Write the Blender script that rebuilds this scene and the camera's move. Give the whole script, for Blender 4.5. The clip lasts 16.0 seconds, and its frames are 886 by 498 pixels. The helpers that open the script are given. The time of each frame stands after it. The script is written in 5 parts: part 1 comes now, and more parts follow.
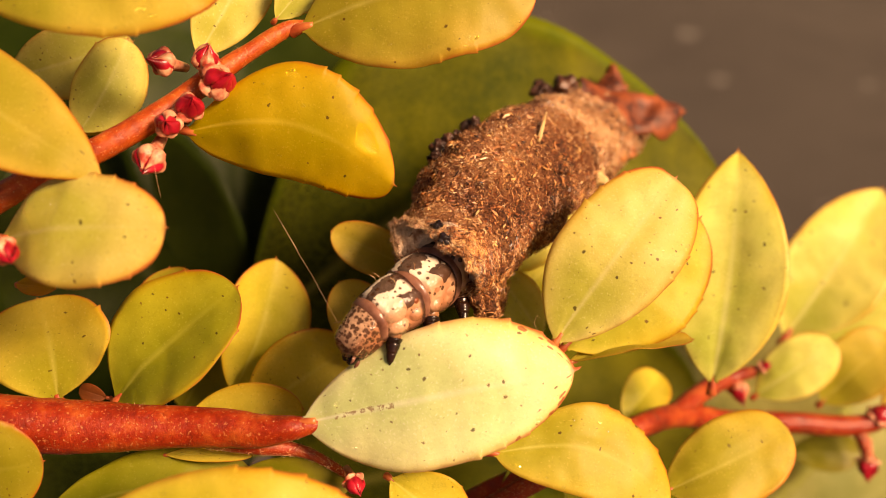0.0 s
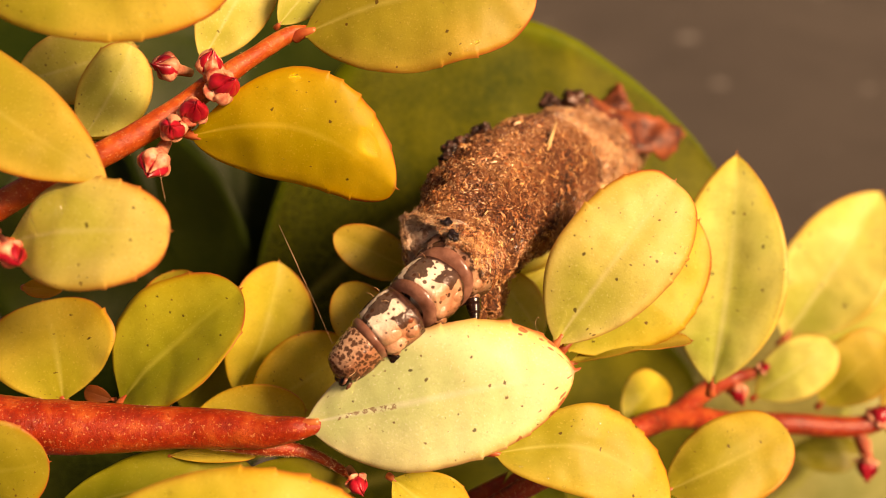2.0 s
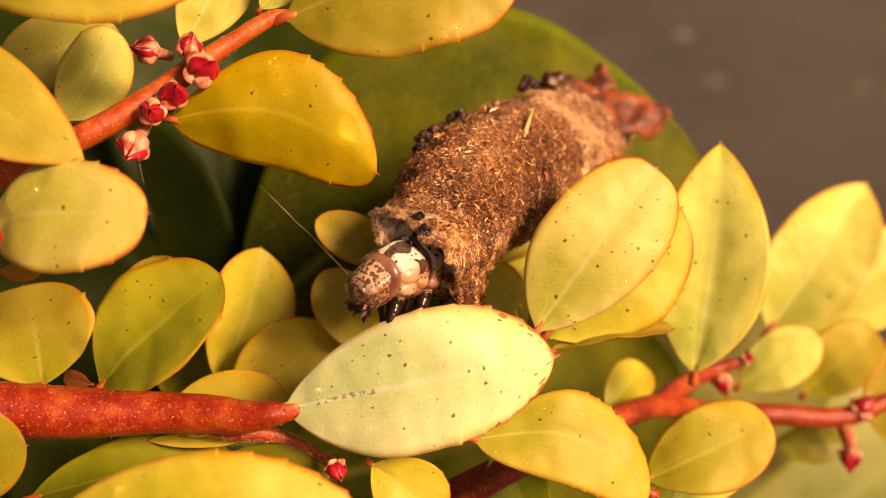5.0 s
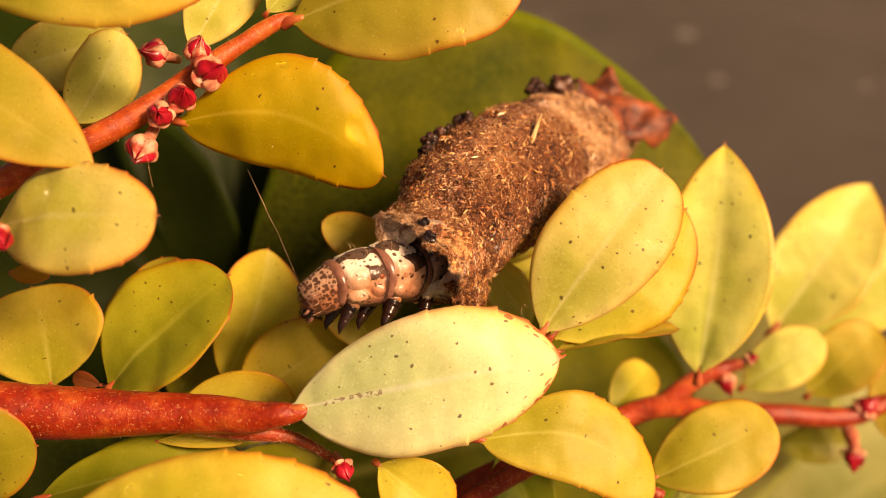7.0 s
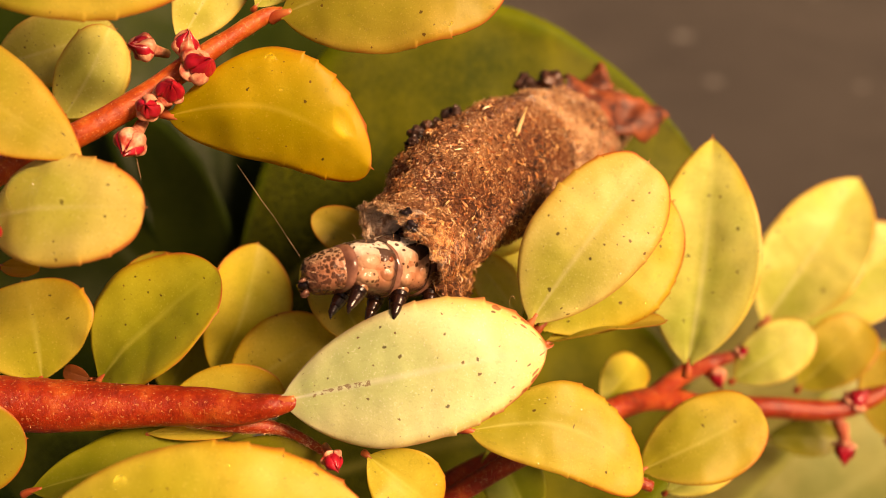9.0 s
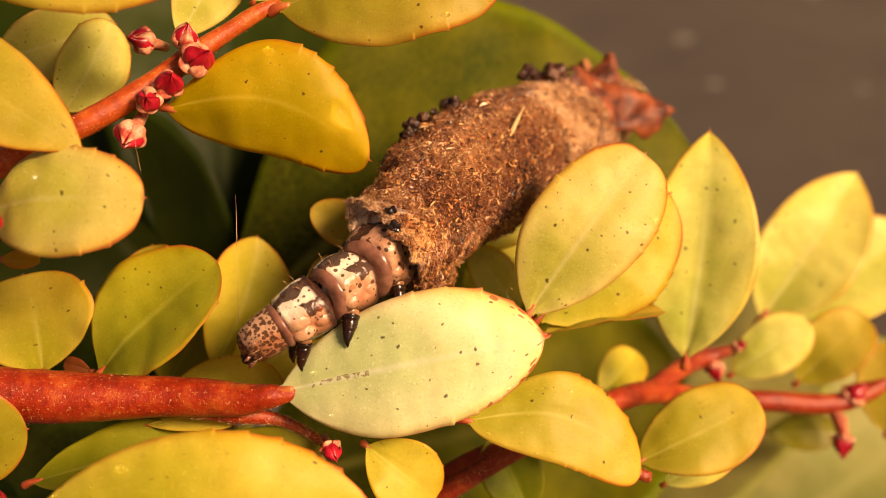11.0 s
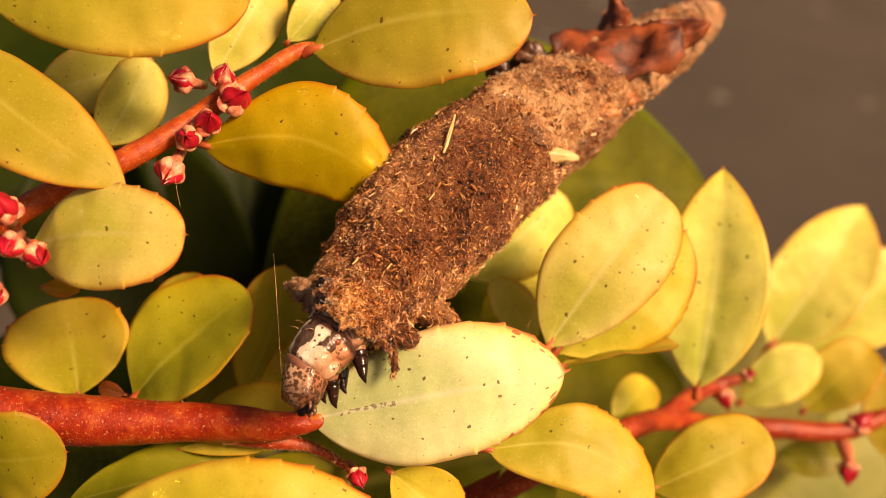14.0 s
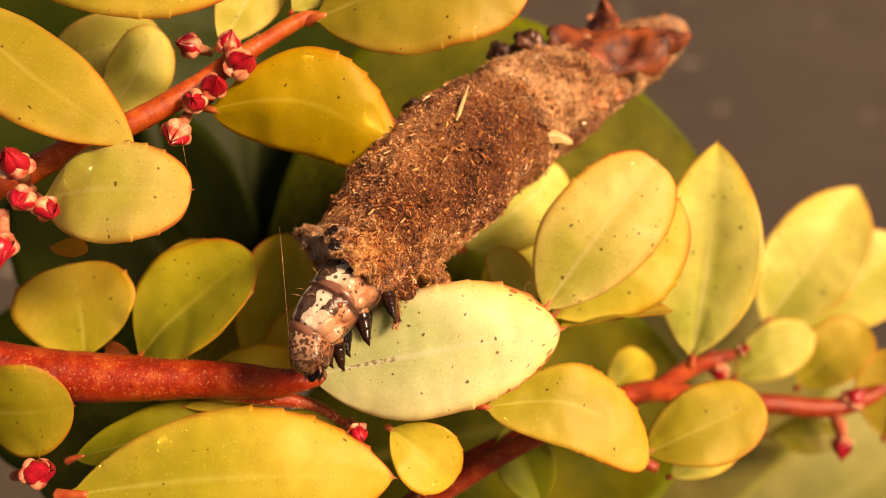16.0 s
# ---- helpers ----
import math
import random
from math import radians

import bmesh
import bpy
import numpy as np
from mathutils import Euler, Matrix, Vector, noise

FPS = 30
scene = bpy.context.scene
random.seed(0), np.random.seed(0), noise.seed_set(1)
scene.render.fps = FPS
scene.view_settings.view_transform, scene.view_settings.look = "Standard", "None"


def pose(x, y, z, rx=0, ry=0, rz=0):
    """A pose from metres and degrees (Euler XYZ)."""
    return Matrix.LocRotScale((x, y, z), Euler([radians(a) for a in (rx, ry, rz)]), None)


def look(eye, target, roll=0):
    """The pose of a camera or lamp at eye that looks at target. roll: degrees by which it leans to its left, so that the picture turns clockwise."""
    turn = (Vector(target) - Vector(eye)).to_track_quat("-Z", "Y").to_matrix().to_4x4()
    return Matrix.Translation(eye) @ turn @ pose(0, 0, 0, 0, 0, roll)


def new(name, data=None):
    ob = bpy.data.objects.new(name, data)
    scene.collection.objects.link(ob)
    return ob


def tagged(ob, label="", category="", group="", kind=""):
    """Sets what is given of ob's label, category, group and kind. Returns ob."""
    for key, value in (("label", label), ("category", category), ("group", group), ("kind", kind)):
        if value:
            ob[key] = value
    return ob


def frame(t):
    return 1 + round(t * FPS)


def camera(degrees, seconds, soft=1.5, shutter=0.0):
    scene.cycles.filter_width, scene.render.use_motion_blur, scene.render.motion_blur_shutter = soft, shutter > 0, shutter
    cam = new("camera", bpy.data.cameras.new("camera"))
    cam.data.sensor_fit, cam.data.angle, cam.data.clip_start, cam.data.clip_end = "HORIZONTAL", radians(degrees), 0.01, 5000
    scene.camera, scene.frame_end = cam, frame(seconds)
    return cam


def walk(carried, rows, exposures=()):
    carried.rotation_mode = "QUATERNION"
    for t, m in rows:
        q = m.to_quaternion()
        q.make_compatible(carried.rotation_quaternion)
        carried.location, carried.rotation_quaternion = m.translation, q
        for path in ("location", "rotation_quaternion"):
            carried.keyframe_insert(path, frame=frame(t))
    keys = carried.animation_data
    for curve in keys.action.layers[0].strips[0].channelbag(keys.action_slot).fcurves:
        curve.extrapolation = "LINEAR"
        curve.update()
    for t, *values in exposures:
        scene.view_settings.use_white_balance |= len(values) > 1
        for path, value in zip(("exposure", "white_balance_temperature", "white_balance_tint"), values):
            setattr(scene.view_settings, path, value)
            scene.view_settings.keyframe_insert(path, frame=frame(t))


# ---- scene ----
DEG = 50.0
PATH = [
    (0.0, pose(0.00000, -0.03897, 0.32250, 60.000, -0.000, 0.000)),
    (0.5, pose(0.00016, -0.03917, 0.32254, 60.084, 0.146, -0.010)),
    (1.0, pose(0.00016, -0.03899, 0.32253, 59.948, 0.018, 0.028)),
    (1.5, pose(0.00024, -0.03922, 0.32241, 60.114, 0.046, 0.005)),
    (2.0, pose(-0.00003, -0.03940, 0.32267, 60.233, 0.100, -0.000)),
    (2.5, pose(-0.00018, -0.03956, 0.32268, 60.295, 0.081, -0.166)),
    (3.0, pose(0.00041, -0.03961, 0.32217, 60.206, -0.115, 0.035)),
    (3.5, pose(0.00030, -0.03944, 0.32231, 59.974, -0.327, -0.018)),
    (4.0, pose(0.00072, -0.03949, 0.32215, 59.894, -0.360, -0.073)),
    (6.5, pose(0.00045, -0.03964, 0.32239, 60.238, -0.168, -0.111)),
    (7.0, pose(0.00047, -0.03976, 0.32243, 59.980, -0.157, -0.006)),
    (7.5, pose(0.00089, -0.03998, 0.32212, 60.031, -0.042, -0.010)),
    (8.0, pose(0.00102, -0.04004, 0.32204, 60.154, -0.055, -0.020)),
    (8.5, pose(0.00076, -0.04006, 0.32223, 60.087, -0.088, -0.133)),
    (9.0, pose(0.00093, -0.04022, 0.32209, 60.182, 0.014, -0.245)),
    (11.5, pose(0.00110, -0.04074, 0.32166, 60.385, 0.191, -0.221)),
    (12.0, pose(0.00084, -0.04064, 0.32159, 60.336, 0.087, -0.214)),
    (12.5, pose(0.00009, -0.04028, 0.32201, 59.954, -0.027, -0.189)),
    (13.0, pose(-0.00047, -0.04015, 0.32202, 60.117, 0.006, -0.055)),
    (13.5, pose(-0.00066, -0.04057, 0.32297, 60.089, -0.145, 0.102)),
    (14.0, pose(0.00004, -0.04156, 0.32373, 60.796, -0.461, 0.310)),
    (14.5, pose(0.00027, -0.04313, 0.32335, 61.728, -0.637, 0.109)),
    (15.0, pose(-0.00029, -0.04338, 0.32317, 62.018, -0.642, 0.222)),
    (15.5, pose(-0.00005, -0.04380, 0.32210, 61.700, -0.637, 0.358)),
    (16.0, pose(0.00018, -0.04376, 0.32210, 61.603, -0.589, 0.477)),
]
# ---------------------------------------------------------------- camera
cam = camera(DEG, 16.0, soft=0.55)
cam.data.dof.use_dof = True
cam.data.dof.focus_distance = 0.0430
cam.data.dof.aperture_fstop = 40.0
walk(cam, PATH, [(0.0, 0.40, 9000, 30), (3.0, 0.41, 9000, 30), (7.0, 0.37, 9000, 30), (9.0, 0.34, 9000, 30), (12.5, 0.30, 9000, 30), (14.2, 0.36, 9000, 30), (16.0, 0.31, 9000, 30)])

# ---------------------------------------------------------------- light
SUN_UP, SUN_TURN = 38.0, 55.0     # height of the sun; its bearing, from behind the camera towards its right
sky = bpy.data.worlds.new("sky")
scene.world = sky
sky.use_nodes = True
nt = sky.node_tree
tex = nt.nodes.new("ShaderNodeTexSky")
tex.sky_type, tex.sun_disc = "NISHITA", False
tex.sun_elevation, tex.sun_rotation = radians(SUN_UP), radians(180 - SUN_TURN)
tex.dust_density, tex.ozone_density = 6.0, 0.4
nt.links.new(tex.outputs[0], nt.nodes["Background"].inputs[0])
nt.nodes["Background"].inputs[1].default_value = 0.038
lamp = bpy.data.lights.new("sun", "SUN")
lamp.energy, lamp.angle, lamp.color = 5.0, radians(18.0), (1.0, 0.785, 0.55)
sun = new("sun", lamp)
sx, sy = math.sin(radians(SUN_TURN)), -math.cos(radians(SUN_TURN))
ce, se = math.cos(radians(SUN_UP)), math.sin(radians(SUN_UP))
sun.matrix_world = look((sx * ce, sy * ce, 0.3 + se), (0, 0, 0.3))

MM = 0.001


# ---------------------------------------------------------------- materials
def material(name):
    m = bpy.data.materials.new(name)
    m.use_nodes = True
    return m, m.node_tree, m.node_tree.nodes["Principled BSDF"]


def node(nt, kind, **sets):
    n = nt.nodes.new("ShaderNode" + kind)
    for k, v in sets.items():
        if k == "op":
            n.operation = v
        elif k == "blend":
            n.blend_type = v
        else:
            n.inputs[k].default_value = v
    return n


def ramp(nt, fac, stops):
    r = nt.nodes.new("ShaderNodeValToRGB")
    e = r.color_ramp.elements
    e[0].position, e[0].color = stops[0][0], (*stops[0][1], 1)
    e[1].position, e[1].color = stops[-1][0], (*stops[-1][1], 1)
    for p, c in stops[1:-1]:
        e.new(p).color = (*c, 1)
    nt.links.new(fac, r.inputs[0])
    return r.outputs[0]


def mix(nt, fac, a, b, blend="MIX"):
    m = nt.nodes.new("ShaderNodeMix")
    m.data_type, m.blend_type = "RGBA", blend
    for v, i in ((fac, 0), (a, 6), (b, 7)):
        if isinstance(v, (int, float)):
            m.inputs[i].default_value = v
        elif isinstance(v, tuple):
            m.inputs[i].default_value = (*v, 1)
        else:
            nt.links.new(v, m.inputs[i])
    return m.outputs[2]


def calc(nt, op, a, b=0.0, c=0.0):
    n = nt.nodes.new("ShaderNodeMath")
    n.operation = op
    for i, v in enumerate((a, b, c)):
        if isinstance(v, (int, float)):
            n.inputs[i].default_value = v
        else:
            nt.links.new(v, n.inputs[i])
    return n.outputs[0]


def noise_at(nt, coord, scale, detail=3.0, rough=0.55, out=0):
    n = node(nt, "TexNoise", Scale=scale, Detail=detail, Roughness=rough)
    nt.links.new(coord, n.inputs["Vector"])
    return n.outputs[out]


def bump(nt, height, strength, distance, shader):
    b = node(nt, "Bump", Strength=strength, Distance=distance)
    nt.links.new(height, b.inputs["Height"])
    nt.links.new(b.outputs[0], shader.inputs["Normal"])
    return b


def leaf_material(name, body, heart, rim, through_col, spots=0.0, glow=0.4, gloss=0.46):
    """A waxy leaf: paler along its middle, a thin red margin, fine pits, dark specks; light comes through it."""
    m, nt, bs = material(name)
    uv = nt.nodes.new("ShaderNodeUVMap")
    sep = nt.nodes.new("ShaderNodeSeparateXYZ")
    nt.links.new(uv.outputs[0], sep.inputs[0])
    u, v = sep.outputs[0], sep.outputs[1]
    obj = nt.nodes.new("ShaderNodeTexCoord").outputs["Object"]
    info = nt.nodes.new("ShaderNodeObjectInfo")
    side = calc(nt, "ABSOLUTE", calc(nt, "MULTIPLY_ADD", v, 2.0, -1.0))
    big = noise_at(nt, obj, 260.0, 2.0)
    fine = noise_at(nt, obj, 2400.0, 3.0)
    patch = noise_at(nt, obj, 150.0, 3.0)
    mott = noise_at(nt, obj, 900.0, 4.0, 0.65)
    grain = noise_at(nt, obj, 5200.0, 3.0, 0.7)
    # greener towards the base and the midrib, riper towards the margin and the tip
    ripe = calc(nt, "ADD", calc(nt, "MULTIPLY", calc(nt, "POWER", side, 2.6), 0.52), calc(nt, "MULTIPLY", calc(nt, "POWER", u, 2.2), 0.45))
    ripe = calc(nt, "ADD", ripe, calc(nt, "MULTIPLY_ADD", patch, 1.7, -0.80))
    ripe = calc(nt, "MINIMUM", calc(nt, "MAXIMUM", ripe, 0.0), 1.0)
    green = (body[0] * 0.72, body[1] * 0.86, body[2] * 0.85)
    gold = (min(0.9, body[0] * 1.15), body[1] * 0.90, body[2] * 0.5)
    col = mix(nt, big, body, heart)
    young = calc(nt, "MINIMUM", calc(nt, "MAXIMUM", calc(nt, "MULTIPLY_ADD", ripe, -2.6, 1.05), 0.0), 1.0)
    col = mix(nt, calc(nt, "MULTIPLY", young, 0.80), col, green)
    col = mix(nt, calc(nt, "MULTIPLY", calc(nt, "MAXIMUM", calc(nt, "MULTIPLY_ADD", ripe, 2.0, -0.9), 0.0), 0.70), col, gold)
    if not spots:     # broad leaves brightest towards their tips: shade put into the colour at their bases
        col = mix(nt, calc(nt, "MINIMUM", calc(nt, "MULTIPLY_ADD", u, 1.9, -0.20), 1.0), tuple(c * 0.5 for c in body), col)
    # netted veins
    vor = nt.nodes.new("ShaderNodeTexVoronoi")
    vor.feature = "DISTANCE_TO_EDGE"
    vor.inputs["Scale"].default_value = 900.0 if spots else 1500.0
    nt.links.new(obj, vor.inputs["Vector"])
    vein = calc(nt, "LESS_THAN", vor.outputs[0], 0.05)
    col = mix(nt, calc(nt, "MULTIPLY", vein, 0.04 if spots else 0.22), col, heart)
    # mottling at three sizes, and pale pits
    col = mix(nt, calc(nt, "MULTIPLY", fine, 0.18), col, tuple(c * 0.55 for c in body))
    blot = calc(nt, "MINIMUM", calc(nt, "MAXIMUM", calc(nt, "MULTIPLY_ADD", mott, 3.4, -1.6), 0.0), 1.0)
    col = mix(nt, calc(nt, "MULTIPLY", blot, 0.24), col, (body[0] * 0.62, body[1] * 0.60, body[2] * 0.55))
    col = mix(nt, calc(nt, "MULTIPLY", calc(nt, "GREATER_THAN", grain, 0.60), 0.15), col, tuple(c * 0.5 for c in body))
    pits = noise_at(nt, obj, 9000.0, 2.0)
    col = mix(nt, calc(nt, "MULTIPLY", calc(nt, "GREATER_THAN", pits, 0.65), 0.30), col, (min(0.9, heart[0] * 1.15), min(0.9, heart[1] * 1.1), heart[2] * 1.2 + 0.04))
    rib = calc(nt, "MINIMUM", calc(nt, "MAXIMUM", calc(nt, "MULTIPLY_ADD", side, -20.0, 1.0), 0.0), 1.0)
    rib = calc(nt, "MULTIPLY", rib, calc(nt, "SUBTRACT", 1.0, u))
    col = mix(nt, calc(nt, "MULTIPLY", rib, 0.50), col, tuple(min(0.85, c * 1.25 + 0.06) for c in heart))
    # leaves differ in ripeness
    hue = node(nt, "HueSaturation")
    nt.links.new(calc(nt, "MULTIPLY_ADD", info.outputs["Random"], 0.03, 0.485), hue.inputs["Hue"])
    nt.links.new(calc(nt, "MULTIPLY_ADD", info.outputs["Random"], 0.25, 0.88), hue.inputs["Value"])
    nt.links.new(col, hue.inputs["Color"])
    col = hue.outputs[0]
    # an orange blush within the margin, and a broken red line along it, strongest at the tip
    wob = calc(nt, "MULTIPLY_ADD", noise_at(nt, obj, 620.0, 3.0), 0.16, -0.07)
    edge = calc(nt, "ADD", calc(nt, "ADD", side, wob), calc(nt, "MULTIPLY", calc(nt, "POWER", u, 6.0), 0.10))
    blush = calc(nt, "MINIMUM", calc(nt, "MAXIMUM", calc(nt, "MULTIPLY_ADD", edge, 5.0, -4.15), 0.0), 1.0)
    col = mix(nt, calc(nt, "MULTIPLY", blush, calc(nt, "MULTIPLY_ADD", u, 0.34, 0.16)), col, (rim[0] * 1.2, rim[1] * 2.2, rim[2] * 0.5))
    edge_mask = calc(nt, "MINIMUM", calc(nt, "MAXIMUM", calc(nt, "MULTIPLY_ADD", edge, 14.0, -13.45), 0.0), 1.0)
    col = mix(nt, calc(nt, "MULTIPLY", edge_mask, calc(nt, "MULTIPLY_ADD", u, 0.60, 0.28)), col, rim)
    apex = calc(nt, "MINIMUM", calc(nt, "MAXIMUM", calc(nt, "MULTIPLY_ADD", u, 45.0, -43.6), 0.0), 1.0)
    col = mix(nt, calc(nt, "MULTIPLY", apex, 0.85), col, rim)
    if spots:
        flat = nt.nodes.new("ShaderNodeCombineXYZ")
        nt.links.new(calc(nt, "MULTIPLY_ADD", u, 2.0, calc(nt, "MULTIPLY", info.outputs["Random"], 7.0)), flat.inputs[0])
        nt.links.new(v, flat.inputs[1])
        warp = nt.nodes.new("ShaderNodeVectorMath")
        warp.operation = "MULTIPLY_ADD"
        nt.links.new(noise_at(nt, obj, 5200.0, 2.0, 0.6, 1), warp.inputs[0])
        warp.inputs[1].default_value = (0.035, 0.035, 0.0)
        nt.links.new(flat.outputs[0], warp.inputs[2])
        cell = nt.nodes.new("ShaderNodeTexVoronoi")
        cell.voronoi_dimensions = "2D"
        cell.inputs["Scale"].default_value = 11.0
        nt.links.new(warp.outputs[0], cell.inputs["Vector"])
        pick = nt.nodes.new("ShaderNodeSeparateColor")
        nt.links.new(cell.outputs["Color"], pick.inputs[0])
        rare = calc(nt, "GREATER_THAN", pick.outputs[0], 1.0 - 0.20 * spots)
        size = calc(nt, "MULTIPLY_ADD", calc(nt, "POWER", pick.outputs[1], 3.0), 0.15, 0.035)
        near = calc(nt, "LESS_THAN", cell.outputs["Distance"], size)
        col = mix(nt, calc(nt, "MULTIPLY", calc(nt, "MULTIPLY", rare, near), 0.80), col, mix(nt, pick.outputs[2], (0.05, 0.028, 0.008), (0.17, 0.06, 0.014)))
    if spots > 1.05:     # rust freckles towards the tip
        grit = nt.nodes.new("ShaderNodeTexVoronoi")
        grit.voronoi_dimensions = "2D"
        grit.inputs["Scale"].default_value = 11.0
        nt.links.new(warp.outputs[0], grit.inputs["Vector"])
        lot = nt.nodes.new("ShaderNodeSeparateColor")
        nt.links.new(grit.outputs["Color"], lot.inputs[0])
        few = calc(nt, "LESS_THAN", calc(nt, "ADD", lot.outputs[0], calc(nt, "MULTIPLY_ADD", u, -3.0, calc(nt, "MULTIPLY_ADD", side, -0.7, 3.0))), 0.24)
        dot = calc(nt, "LESS_THAN", grit.outputs["Distance"], calc(nt, "MULTIPLY_ADD", lot.outputs[1], 0.34, 0.10))
        col = mix(nt, calc(nt, "MULTIPLY", calc(nt, "MULTIPLY", few, dot), 0.75), col, (0.36, 0.05, 0.02))
        # a brown scar beside the midrib
        at_rib = calc(nt, "LESS_THAN", calc(nt, "ADD", side, calc(nt, "MULTIPLY", mott, 0.16)), 0.115)
        run = calc(nt, "MULTIPLY", calc(nt, "GREATER_THAN", u, 0.12), calc(nt, "LESS_THAN", u, 0.34))
        scar = calc(nt, "MULTIPLY", calc(nt, "MULTIPLY", at_rib, run), calc(nt, "GREATER_THAN", noise_at(nt, obj, 4200.0, 4.0, 0.7), 0.52))
        col = mix(nt, calc(nt, "MULTIPLY", scar, 0.7), col, (0.22, 0.09, 0.03))
    nt.links.new(col, bs.inputs["Base Color"])
    bs.inputs["Roughness"].default_value = gloss
    bs.inputs["Specular IOR Level"].default_value = 0.32 if glow > 0.25 else 0.12
    h = calc(nt, "MULTIPLY", fine, 0.18)
    h = calc(nt, "ADD", h, calc(nt, "MULTIPLY", vein, 0.12))
    h = calc(nt, "ADD", h, calc(nt, "MULTIPLY", pits, 0.15))
    bump(nt, h, 0.26, 0.0002, bs)
    tr = nt.nodes.new("ShaderNodeBsdfTranslucent")
    nt.links.new(mix(nt, 1.0, col, through_col, "MULTIPLY"), tr.inputs["Color"])
    both = nt.nodes.new("ShaderNodeMixShader")
    both.inputs[0].default_value = glow
    nt.links.new(bs.outputs[0], both.inputs[1])
    nt.links.new(tr.outputs[0], both.inputs[2])
    nt.links.new(both.outputs[0], nt.nodes["Material Output"].inputs["Surface"])
    return m


RIM = (0.52, 0.11, 0.035)
LEAF = {
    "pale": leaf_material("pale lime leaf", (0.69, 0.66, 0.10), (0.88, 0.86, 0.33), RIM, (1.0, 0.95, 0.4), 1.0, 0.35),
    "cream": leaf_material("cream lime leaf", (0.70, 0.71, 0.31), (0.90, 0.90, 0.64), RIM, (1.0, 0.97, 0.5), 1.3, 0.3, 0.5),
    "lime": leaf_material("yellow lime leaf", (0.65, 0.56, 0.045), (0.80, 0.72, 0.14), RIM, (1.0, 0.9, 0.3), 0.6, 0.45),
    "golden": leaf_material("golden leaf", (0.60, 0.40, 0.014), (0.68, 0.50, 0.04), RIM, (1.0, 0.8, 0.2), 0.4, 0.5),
    # lime leaf darkened to olive, with the shade between leaves in its colour
    "shade": leaf_material("shaded lime leaf", (0.38, 0.355, 0.020), (0.50, 0.475, 0.055), RIM, (1.0, 0.9, 0.3), 0.7, 0.4),
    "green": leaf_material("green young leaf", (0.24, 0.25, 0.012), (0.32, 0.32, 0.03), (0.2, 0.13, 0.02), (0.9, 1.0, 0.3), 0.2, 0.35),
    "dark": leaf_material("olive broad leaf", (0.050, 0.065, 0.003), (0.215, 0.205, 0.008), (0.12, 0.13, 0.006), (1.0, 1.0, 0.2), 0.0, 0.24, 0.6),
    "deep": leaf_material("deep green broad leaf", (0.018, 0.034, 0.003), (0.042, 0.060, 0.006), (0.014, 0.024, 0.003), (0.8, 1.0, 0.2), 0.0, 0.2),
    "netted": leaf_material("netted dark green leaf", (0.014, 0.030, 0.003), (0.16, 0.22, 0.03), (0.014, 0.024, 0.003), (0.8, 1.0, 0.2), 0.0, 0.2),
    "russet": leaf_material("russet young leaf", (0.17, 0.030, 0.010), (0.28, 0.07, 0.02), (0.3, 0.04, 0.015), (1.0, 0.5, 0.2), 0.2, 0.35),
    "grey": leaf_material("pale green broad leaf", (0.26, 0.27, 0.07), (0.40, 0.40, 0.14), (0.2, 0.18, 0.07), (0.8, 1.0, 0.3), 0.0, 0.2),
}


def stem_material(name, low, mid, high):
    m, nt, bs = material(name)
    obj = nt.nodes.new("ShaderNodeTexCoord").outputs["Object"]
    big = noise_at(nt, obj, 420.0, 4.0)
    blot = noise_at(nt, obj, 1400.0, 4.0, 0.65)
    fine = noise_at(nt, obj, 4200.0, 4.0, 0.75)
    v = calc(nt, "ADD", calc(nt, "MULTIPLY", big, 0.55), calc(nt, "MULTIPLY", blot, 0.50))
    col = ramp(nt, v, [(0.34, low), (0.53, mid), (0.72, high)])
    grain = calc(nt, "GREATER_THAN", noise_at(nt, obj, 7000.0, 2.0), 0.64)
    col = mix(nt, calc(nt, "MULTIPLY", grain, 0.35), col, (0.72, 0.36, 0.14))
    pit = calc(nt, "LESS_THAN", fine, 0.42)
    col = mix(nt, calc(nt, "MULTIPLY", pit, 0.35), col, low)
    nt.links.new(col, bs.inputs["Base Color"])
    bs.inputs["Roughness"].default_value = 0.42
    bump(nt, calc(nt, "MULTIPLY_ADD", blot, 0.8, fine), 0.38, 0.00016, bs)
    return m


def flesh_material(name, a, b, rough=0.35, scale=900.0):
    m, nt, bs = material(name)
    obj = nt.nodes.new("ShaderNodeTexCoord").outputs["Object"]
    n = noise_at(nt, obj, scale, 4.0)
    nt.links.new(ramp(nt, n, [(0.35, a), (0.65, b)]), bs.inputs["Base Color"])
    bs.inputs["Roughness"].default_value = rough
    bump(nt, n, 0.3, 0.0002, bs)
    return m


STEM = stem_material("red hairy stem", (0.12, 0.006, 0.002), (0.31, 0.024, 0.005), (0.48, 0.10, 0.020))
ORANGE_STEM = stem_material("orange hairy stem", (0.22, 0.018, 0.004), (0.44, 0.070, 0.012), (0.60, 0.20, 0.04))
PETAL = flesh_material("crimson petal", (0.22, 0.003, 0.010), (0.52, 0.016, 0.036), 0.3, 1400.0)
SEPAL = flesh_material("peach sepal", (0.42, 0.05, 0.03), (0.76, 0.42, 0.25), 0.45, 2300.0)
WATER, wnt, wbs = material("clear water")
wbs.inputs["Transmission Weight"].default_value = 1.0
wbs.inputs["Roughness"].default_value = 0.02
wbs.inputs["IOR"].default_value = 1.33
